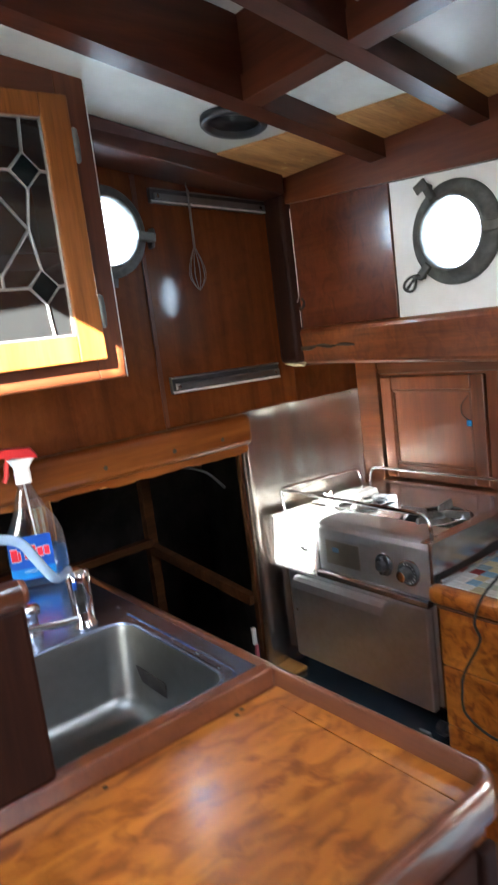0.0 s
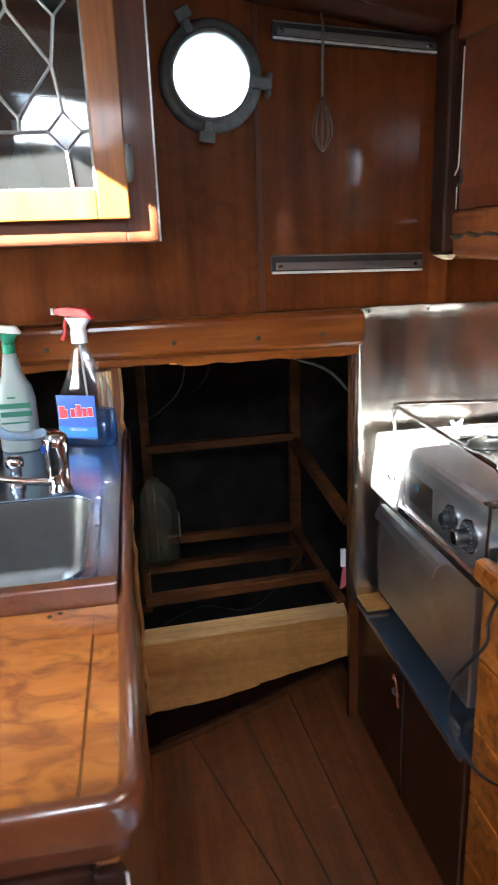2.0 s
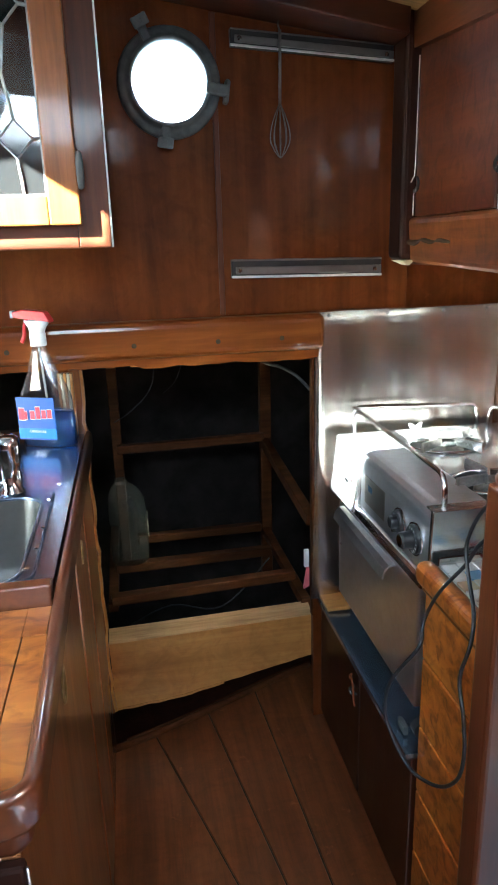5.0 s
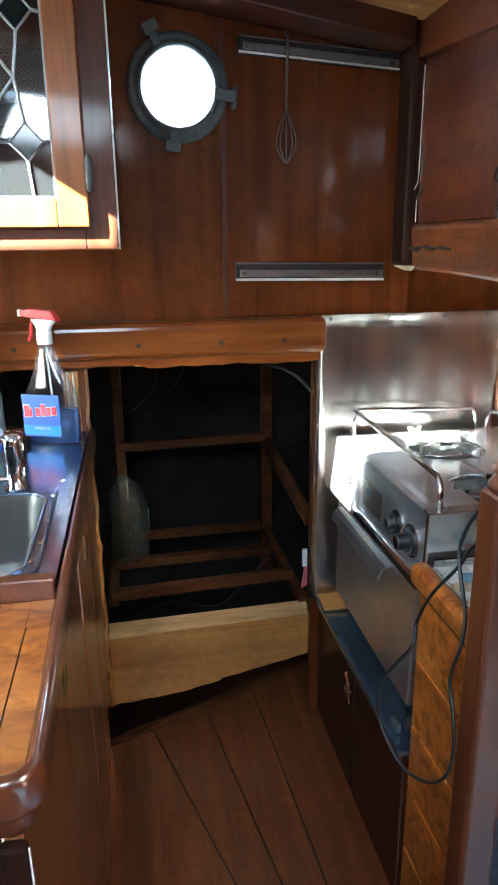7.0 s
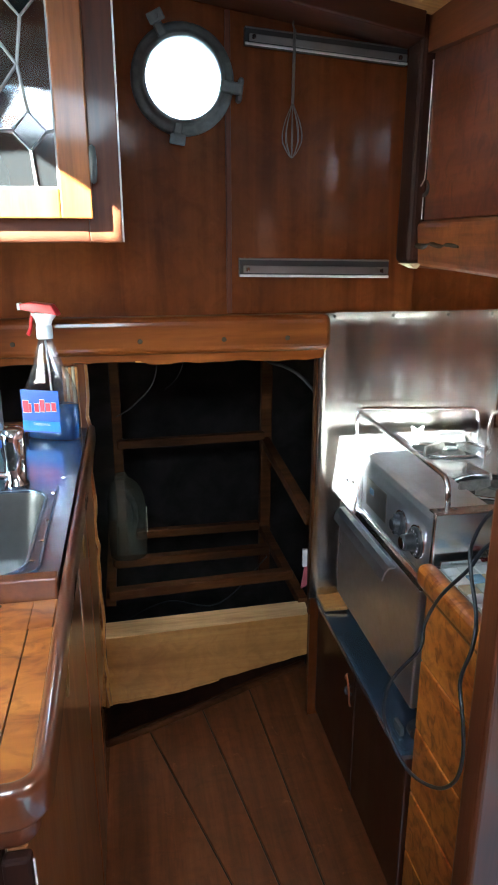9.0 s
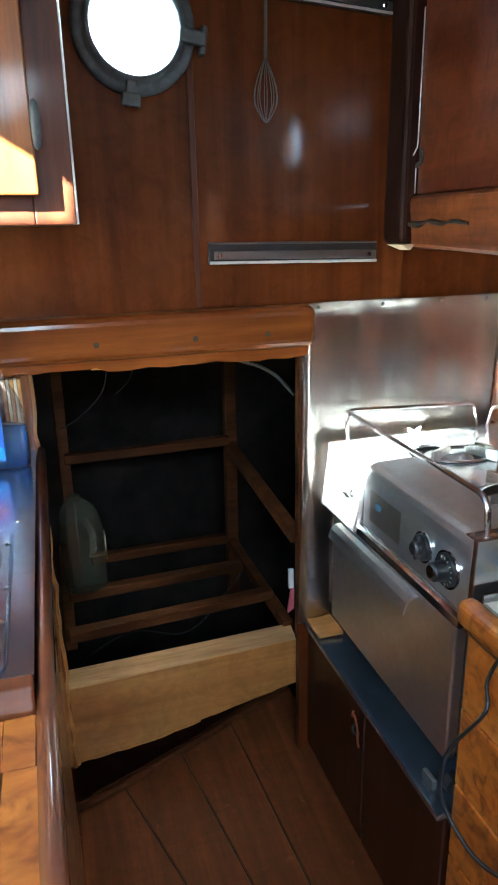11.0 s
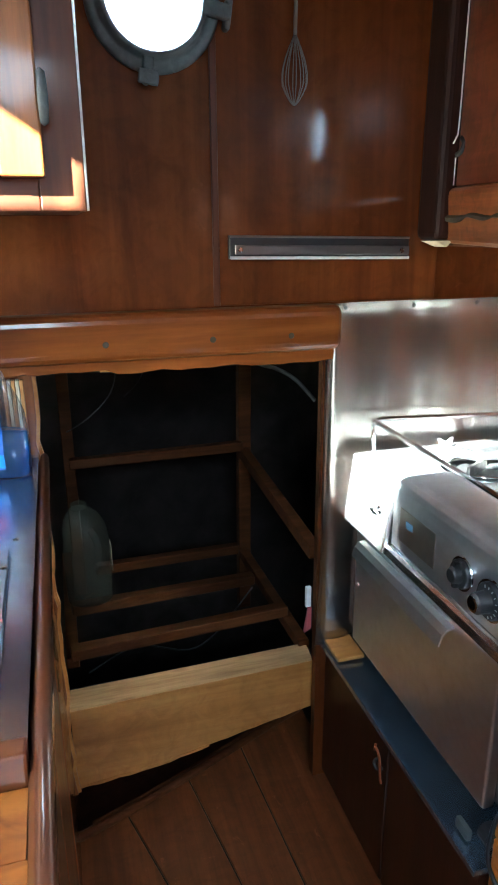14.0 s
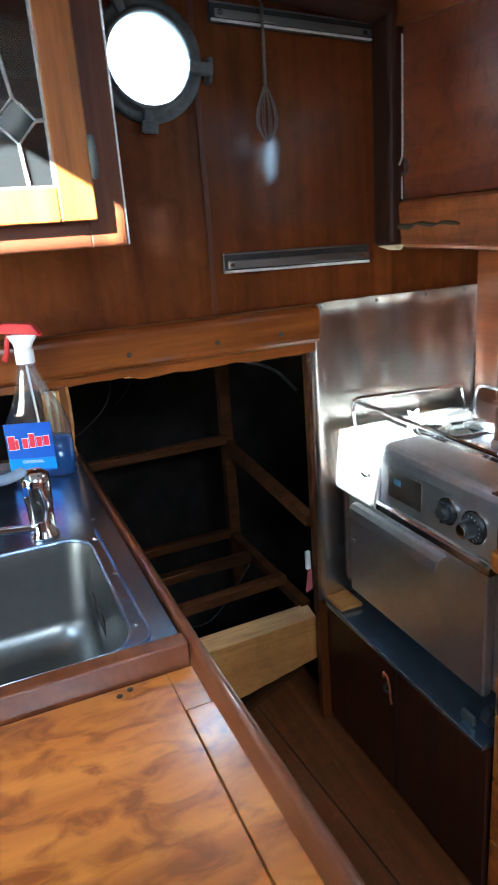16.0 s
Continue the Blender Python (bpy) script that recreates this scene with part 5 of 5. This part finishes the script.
part("divider", hexa(bmesh.new(), [(-0.6, 0.862, 1.06), (0.7425, 0.862, 1.06), (0.7425, 0.8905, 1.06), (-0.6, 0.8905, 1.06)], [(-0.6, 0.866, C + 0.016), (0.7435, 0.866, C + 0.016), (0.7435, 0.889, C + 0.016), (-0.6, 0.889, C + 0.016)], 0.003, 2), EDGE_RED, top, "raised wooden fiddle before the sink")
for px, py in ((0.668, 0.852), (0.655, 0.846), (0.45, 0.848)):
    part("plug", lathe(bmesh.new(), [(0.0035, S), (0.0035, S + 0.0008), (0.002, S + 0.0012)], Matrix.Translation((px, py, 0)), 10), DARK_RECESS, top)

sink = thing("sink", "stainless steel sink set into the counter", "sink", (0.5, 1.08, 0.93))
B = C + 0.004
bowl = round_rect(0.475, 1.075, 0.43, 0.345, 0.045, 6)
bm = bmesh.new()
holed(bm, (-0.55, 0.8915, 0.7425, 1.698), bowl, FLATM, B - 0.003, B)
part("deck", bm, SKY_TINTED_STEEL, sink, "smeared steel draining deck, tinted blue for reflected sky")
bm = bmesh.new()
rings = []
for inset, z, r in ((0.0, B - 0.001, 0.045), (0.004, B - 0.02, 0.045), (0.012, B - 0.13, 0.05), (0.022, B - 0.155, 0.055), (0.05, B - 0.165, 0.06), (0.13, B - 0.168, 0.03)):
    rings.append([bm.verts.new((x, y, z)) for x, y in round_rect(0.475, 1.075, 0.43 - 2 * inset, 0.345 - 2 * inset, min(r, 0.16 - inset), 6)])
for a, b in zip(rings, rings[1:]):
    for k in range(len(a)):
        bm.faces.new((a[k], a[(k + 1) % len(a)], b[(k + 1) % len(a)], b[k]))
bm.faces.new(rings[-1])
part("bowl", bm, SHADED_BOWL, sink, "deep rounded bowl", True)
edge_pts = [(x, y, B + 0.001) for x, y in round_rect(0.475, 1.075, 0.438, 0.353, 0.049, 6)]
part("bead", tube(bmesh.new(), edge_pts, 0.0035, 8, True, 0.7), SKY_TINTED_STEEL, sink, smooth=True)
part("pressed_groove", tube(bmesh.new(), rounded_path([(0.708, 1.27, B), (0.712, 0.905, B), (0.40, 0.901, B)], 0.03), 0.0045, 10, flat=0.25), SKY_TINTED_STEEL, sink, smooth=True)
part("drain", lathe(bmesh.new(), [(0.032, B - 0.167), (0.032, B - 0.1635), (0.026, B - 0.1635), (0.024, B - 0.166)], Matrix.Translation((0.50, 1.10, 0)), 28), CHROME, sink, smooth=True)
for k, (px, py) in enumerate(((0.703, 1.235), (0.708, 1.10), (0.706, 1.02), (0.700, 0.95), (0.715, 1.32))):
    part("deck_screw", lathe(bmesh.new(), [(0.005, B), (0.0045, B + 0.0012), (0.002, B + 0.002)], Matrix.Translation((px, py, 0)), 10), CHROME, sink)

tap = thing("tap", "chrome single-lever mixer tap on the sink deck", "tap", (0.630, 1.290, B))
part("body", lathe(bmesh.new(), [(0.024, B), (0.024, B + 0.006), (0.0195, B + 0.010), (0.0215, B + 0.06), (0.0225, B + 0.064), (0.0235, B + 0.092), (0.0225, B + 0.110), (0.014, B + 0.117), (0.002, B + 0.119)], Matrix.Translation((0.630, 1.290, 0)), 28), CHROME, tap, smooth=True)
part("spout", tube(bmesh.new(), smoothed([(0.612, 1.282, B + 0.022), (0.56, 1.262, B + 0.036), (0.50, 1.24, B + 0.056), (0.43, 1.215, B + 0.074), (0.415, 1.21, B + 0.062)], 6), 0.0075, 10), CHROME, tap, smooth=True)
part("lever", tube(bmesh.new(), smoothed([(0.622, 1.288, B + 0.108), (0.61, 1.282, B + 0.114), (0.60, 1.276, B + 0.116), (0.59, 1.27, B + 0.117)], 6), lambda t: 0.012 - 0.005 * t, 10, flat=0.5), CHROME, tap, smooth=True)
part("mark", boxed(0.607, 0.615, 1.262, 1.2635, B + 0.085, B + 0.10, 0.0005), LABEL_BLUE, tap)
pump = thing("hand_tap", "short chrome fresh-water tap beside the mixer", "tap", (0.545, 1.33, B))
part("stem", lathe(bmesh.new(), [(0.016, B), (0.015, B + 0.008), (0.011, B + 0.012), (0.011, B + 0.04), (0.017, B + 0.044), (0.0175, B + 0.058), (0.012, B + 0.064)], Matrix.Translation((0.545, 1.33, 0)), 24), CHROME, pump, smooth=True)
# stands in for the tap's long lever; reflected blue is put into its colour
hose = thing("tap_tube", "pale blue tube at the tap, standing in for its lever", "hose", (0.6, 1.28, 1.22))
part("tube", tube(bmesh.new(), smoothed([(0.40, 1.17, 1.335), (0.445, 1.19, 1.348), (0.485, 1.20, 1.340), (0.512, 1.20, 1.325), (0.531, 1.20, 1.292), (0.555, 1.205, 1.252), (0.585, 1.245, 1.234), (0.612, 1.282, 1.229)], 7), 0.0085, 12), plain("blue_tinted_tube", (0.42, 0.60, 0.80), 0.2, 0, 0.15, 30, 0.02, 0.4), hose, smooth=True)

board_post = thing("fiddle_post", "dark mahogany upright board, deepened for shade, with a rounded knob top", "post", (0.3, 0.88, C))
# board colour includes the deep shade it stands in
part("board", boxed(0.12, 0.402, 0.865, 0.892, C + 0.016, 1.345, 0.006), DARK_SHADED, board_post)
part("cap", tube(bmesh.new(), [(0.12, 0.878, 1.357), (0.40, 0.878, 1.357)], lambda t: 0.021 - 0.004 * (t > 0.99), 16), EDGE_RED, board_post, smooth=True)
part("cap_end", lathe(bmesh.new(), [(0.017, 0), (0.014, 0.008), (0.004, 0.011)], Matrix.Translation((0.40, 0.878, 1.357)) @ pose(0, 0, 0, 0, 90, 0), 16), EDGE_RED, board_post, smooth=True)

# pale plywood end beside the opening
ply = thing("plywood_offcut", "pale plywood offcut standing beside the opening", "board", (0.71, 1.68, 1.11))
for k in range(5):
    part("ply", boxed(0.693 + k * 0.0075, 0.6995 + k * 0.0075, 1.680, 1.699, B + 0.002, 1.268, 0.0008, seg=1), PAPER if k % 2 else PINE, ply)

# ---- bottles ----
def oval_loft(bm, rows, cx, cy, seg=28, power=2.6):
    rings = []
    for z, a, b, dx in rows:
        ring = []
        for k in range(seg):
            t = 2 * math.pi * k / seg
            c, s = math.cos(t), math.sin(t)
            ring.append(bm.verts.new((cx + dx + a * math.copysign(abs(c) ** (2 / power), c), cy + b * math.copysign(abs(s) ** (2 / power), s), z)))
        rings.append(ring)
    for a, b in zip(rings, rings[1:]):
        for k in range(seg):
            bm.faces.new((a[k], a[(k + 1) % seg], b[(k + 1) % seg], b[k]))
    bm.faces.new(rings[0][::-1])
    bm.faces.new(rings[-1])
    return bm


def trigger_head(parent, cx, cy, z, body_mat, trim_mat, trim_label, k=1.0):
    h = part("spray_head", oval_loft(bmesh.new(), [(z, 0.014 * k, 0.014, 0), (z + 0.020 * k, 0.014 * k, 0.014, 0), (z + 0.024 * k, 0.013 * k, 0.012, 0.0), (z + 0.032 * k, 0.016 * k, 0.011, 0.001), (z + 0.042 * k, 0.024 * k, 0.012, 0.002), (z + 0.0445 * k, 0.024 * k, 0.012, 0.002)], cx, cy), body_mat, parent)
    prof = [(-0.040, 0.050), (-0.040, 0.060), (-0.020, 0.064), (0.020, 0.060), (0.030, 0.045), (0.030, 0.040), (0.020, 0.046), (-0.022, 0.048)]
    part("hood", prism(bmesh.new(), [(cx + u * k, z + v * k) for u, v in prof], 1, cy - 0.012, cy + 0.012, 0.003, 2), trim_mat, h, trim_label)
    part("trigger", tube(bmesh.new(), smoothed([(cx - 0.018 * k, cy, z + 0.048 * k), (cx - 0.024 * k, cy, z + 0.032 * k), (cx - 0.026 * k, cy, z + 0.018 * k), (cx - 0.032 * k, cy, z + 0.006 * k)], 5), 0.0045, 8, flat=1.6), trim_mat, h, smooth=True)
    part("nozzle", boxed(cx - 0.047 * k, cx - 0.0405 * k, cy - 0.007, cy + 0.007, z + 0.049 * k, z + 0.061 * k, 0.002), body_mat, h)
    return h


wb = thing("spray_bottle", "clear spray bottle of blue cleaner with red-and-white trigger", "bottle", (0.652, 1.625, B))
bx, by = 0.652, 1.625
shape = [(B + 0.001, 0.060, 0.026, 0), (B + 0.004, 0.066, 0.029, 0), (B + 0.06, 0.068, 0.030, 0), (B + 0.12, 0.064, 0.029, 0), (B + 0.148, 0.052, 0.026, 0.002), (B + 0.178, 0.036, 0.021, 0.0), (B + 0.208, 0.026, 0.018, -0.002), (B + 0.227, 0.018, 0.014, -0.002), (B + 0.238, 0.015, 0.0125, -0.002)]
part("bottle", oval_loft(bmesh.new(), shape, bx, by), CLEAR_PLASTIC, wb, smooth=True)
part("liquid", oval_loft(bmesh.new(), [(B + 0.003, 0.058, 0.024, 0), (B + 0.006, 0.064, 0.027, 0), (B + 0.06, 0.066, 0.028, 0), (B + 0.085, 0.0645, 0.0275, 0)], bx, by), BLUE_LIQUID, wb, smooth=True)
part("dip_tube", tube(bmesh.new(), [(bx + 0.01, by, B + 0.01), (bx + 0.003, by, B + 0.12), (bx - 0.002, by, B + 0.235)], 0.0025, 6), WHITE_PLASTIC, wb)
lab = part("label", boxed(bx - 0.060, bx + 0.036, by - 0.0325, by - 0.0308, B + 0.022, B + 0.124, 0.0006), LABEL_BLUE, wb, "blue printed label")
part("label_band", boxed(bx - 0.060, bx + 0.036, by - 0.0332, by - 0.0327, B + 0.026, B + 0.050, 0), LABEL_CYAN, lab)
for k, w in enumerate((0.014, 0.006, 0.011, 0.011, 0.011, 0.011)):
    x0 = bx - 0.055 + k * 0.0145
    dz = 0.0012 * k
    part("white_letter_bar", boxed(x0 - 0.0008, x0 + w + 0.0008, by - 0.0334, by - 0.0328, B + 0.0685 + dz, B + (0.0995 if k in (0, 3) else 0.091) + dz, 0), WHITE_PLASTIC, lab)
    part("red_letter_bar", boxed(x0, x0 + w, by - 0.0340, by - 0.0335, B + 0.070 + dz, B + (0.098 if k in (0, 3) else 0.0895) + dz, 0), LABEL_RED, lab)
curve = bpy.data.curves.new("word", "FONT")
curve.body, curve.size, curve.align_x = "ORIGINAL", 0.0095, "CENTER"
word = new("word", curve)
word.matrix_world = Matrix.Translation((bx - 0.010, by - 0.0345, B + 0.040)) @ pose(0, 0, 0, 90)
word.data.materials.append(WHITE_PLASTIC)
word.parent = lab
trigger_head(wb, bx - 0.002, by, B + 0.240, WHITE_PLASTIC, RED, "red trigger and hood", 1.3)
wb.location, wb.rotation_euler.z = (0.670, 1.612, B), radians(-22)

gb = thing("spray_bottle", "milky cleaner bottle with green trigger and dark green print", "bottle", (0.515, 1.615, B))
gx, gy = 0.512, 1.612
part("bottle", oval_loft(bmesh.new(), [(B + 0.001, 0.040, 0.030, 0), (B + 0.005, 0.044, 0.034, 0), (B + 0.12, 0.044, 0.034, 0), (B + 0.15, 0.038, 0.030, 0), (B + 0.175, 0.024, 0.022, 0), (B + 0.21, 0.017, 0.017, 0), (B + 0.225, 0.014, 0.014, 0)], gx, gy), MILK, gb, smooth=True)
for k, (z0, a, b) in enumerate(((0.105, -0.030, 0.036), (0.086, -0.030, 0.038), (0.128, -0.012, 0.006), (0.070, -0.03, 0.03))):
    part("print_bar", boxed(gx + a, gx + b, gy - 0.0352, gy - 0.0345, B + z0, B + z0 + (0.012 if k < 2 else 0.004), 0), LABEL_GREEN, gb)
trigger_head(gb, gx, gy, B + 0.226, GREEN, WHITE_PLASTIC, "white hood")

# ---- behind the opening ----
pale = thing("kick_board", "pale bare plywood board across the opening's foot", "board", (1.05, 1.76, 0.25))
crng = random.Random(3)
low = []
for k in range(25):
    x = 0.750 + k * 0.606 / 24
    low.append((x, float(np.interp(x, [0.75, 0.94, 1.16, 1.356], [0.238, 0.256, 0.297, 0.338])) + crng.uniform(-0.0016, 0.0016)))
low += [(1.356, 0.476), (0.748, 0.459)]
part("board", prism(bmesh.new(), low, 1, 1.742, 1.797), PINE, pale)
# top coloured paler than the face to imitate light falling on it
part("lit_top", hexa(bmesh.new(), [(0.748, 1.7425, 0.4595), (1.356, 1.7425, 0.4765), (1.356, 1.797, 0.4765), (0.748, 1.797, 0.4595)], [(0.748, 1.745, 0.4625), (1.356, 1.745, 0.4795), (1.356, 1.797, 0.493), (0.748, 1.797, 0.479)], 0.0), LIT_PINE, pale, "sloping top, painted paler for light from above")
part("splintered_edge", prism(bmesh.new(), [(x, z + 0.001) for x, z in low[:14]] + [(low[k][0], low[k][1] - 0.004 - crng.uniform(0, 0.004)) for k in range(13, -1, -1)], 1, 1.7405, 1.746), PINE, pale, "pale splintered lower edge")

sill = thing("floor_edge_strip", "dark grimy wooden strip along the floor boards' ends", "trim", (1.05, 1.80, FLOOR_Z), "", "structure")
for xa, xb in ((0.775, 0.90), (0.90, 1.035), (1.035, 1.19), (1.19, 1.30), (1.30, 1.41)):
    ya, yb = back(xa), back(xb)
    part("strip", hexa(bmesh.new(), [(xa, ya + 0.003, FLOOR_Z - 0.012), (xb, yb + 0.003, FLOOR_Z - 0.012), (xb, yb + 0.026, FLOOR_Z - 0.012), (xa, ya + 0.026, FLOOR_Z - 0.012)], [(xa, ya + 0.004, FLOOR_Z + 0.009), (xb, yb + 0.004, FLOOR_Z + 0.009), (xb, yb + 0.024, FLOOR_Z + 0.012), (xa, ya + 0.024, FLOOR_Z + 0.012)], 0.002), BATTEN, sill)

rack = thing("batten_frame", "rough wooden batten frame inside the hull space", "frame", (1.05, 2.0, 0.5))


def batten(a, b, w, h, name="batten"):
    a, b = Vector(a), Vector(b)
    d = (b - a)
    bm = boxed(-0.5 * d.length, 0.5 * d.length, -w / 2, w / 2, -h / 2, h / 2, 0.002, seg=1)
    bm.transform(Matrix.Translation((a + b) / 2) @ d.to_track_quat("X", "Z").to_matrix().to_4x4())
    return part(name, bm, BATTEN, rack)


batten((0.76, 1.865, 0.535), (1.345, 1.925, 0.522), 0.035, 0.03)
batten((0.77, 2.055, 0.545), (1.31, 2.13, 0.515), 0.035, 0.03)
batten((0.85, 2.26, 0.55), (1.31, 2.31, 0.53), 0.03, 0.03)
batten((1.335, 2.33, 0.30), (1.345, 2.33, 1.58), 0.035, 0.04, "upright")
batten((0.80, 2.36, 0.862), (1.33, 2.31, 0.885), 0.03, 0.03)
batten((1.352, 1.735, 0.79), (1.335, 2.32, 0.86), 0.03, 0.035)
batten((0.80, 2.40, 0.40), (0.80, 2.42, 1.40), 0.035, 0.035, "upright")
batten((0.765, 1.85, 0.515), (0.765, 2.40, 0.535), 0.03, 0.03)
batten((1.35, 1.79, 0.49), (1.33, 2.35, 0.51), 0.03, 0.03)

jug = thing("plastic_jug", "empty hazy plastic jug standing on the battens", "jug", (0.825, 2.06, 0.56))
jx, jy, jz = 0.824, 2.075, 0.562
part("body", oval_loft(bmesh.new(), [(jz, 0.052, 0.050, 0), (jz + 0.008, 0.060, 0.058, 0), (jz + 0.06, 0.062, 0.060, 0), (jz + 0.17, 0.062, 0.060, 0), (jz + 0.215, 0.058, 0.056, -0.002), (jz + 0.245, 0.047, 0.046, -0.006), (jz + 0.265, 0.030, 0.030, -0.010), (jz + 0.272, 0.020, 0.020, -0.012)], jx, jy), JUG_PLASTIC, jug, smooth=True)
part("cap", lathe(bmesh.new(), [(0.021, jz + 0.2725), (0.021, jz + 0.284), (0.017, jz + 0.287)], Matrix.Translation((jx - 0.012, jy, 0)), 18), JUG_PLASTIC, jug)
part("handle", tube(bmesh.new(), smoothed([(jx + 0.010, jy - 0.048, jz + 0.225), (jx + 0.024, jy - 0.066, jz + 0.205), (jx + 0.028, jy - 0.069, jz + 0.16), (jx + 0.020, jy - 0.058, jz + 0.12)], 5), 0.010, 10), JUG_PLASTIC, jug, smooth=True)
part("label", boxed(jx + 0.0625, jx + 0.0645, jy - 0.03, jy + 0.02, jz + 0.09, jz + 0.16, 0.0005), PAPER, jug, "torn pale label")

for name, label, pts, r in (("grey_cable", "grey cable strung across the hull space", [(1.17, 2.1, 1.27), (1.25, 1.9, 1.232), (1.30, 1.89, 1.215), (1.35, 1.885, 1.185), (1.40, 1.88, 1.13)], 0.006),
                            ("wire", "thin loose wire in the hull space", [(0.80, 2.3, 0.98), (0.86, 2.28, 1.02), (0.93, 2.25, 1.10), (0.95, 2.25, 1.2), (0.95, 2.25, 1.3)], 0.002),
                            ("wire", "thin loose wire in the hull space", [(0.98, 2.4, 1.05), (1.03, 2.4, 1.10), (1.06, 2.4, 1.2), (1.06, 2.4, 1.35)], 0.002),
                            ("wire", "thin loose wire in the hull space", [(0.80, 2.1, 0.3), (0.95, 2.15, 0.33), (1.12, 2.05, 0.36), (1.3, 2.1, 0.5)], 0.003)):
    ob = link(name, tube(bmesh.new(), smoothed(pts, 6), r * 0.8, 8), IRON if name == "wire" else GALV, True)
    tagged(ob, label, "cable")
tagged(link("paper_tag", boxed(1.329, 1.3425, 1.728, 1.738, 0.645, 0.70, 0.001), WHITE_PLASTIC), "white paper tag at the opening's edge", "tag")
tagged(link("cloth_tag", hexa(bmesh.new(), [(1.326, 1.726, 0.575), (1.343, 1.726, 0.585), (1.343, 1.736, 0.585), (1.326, 1.736, 0.575)], [(1.336, 1.726, 0.642), (1.343, 1.726, 0.645), (1.343, 1.736, 0.645), (1.336, 1.736, 0.642)]), PINK), "faded pink rag at the opening's edge", "rag")
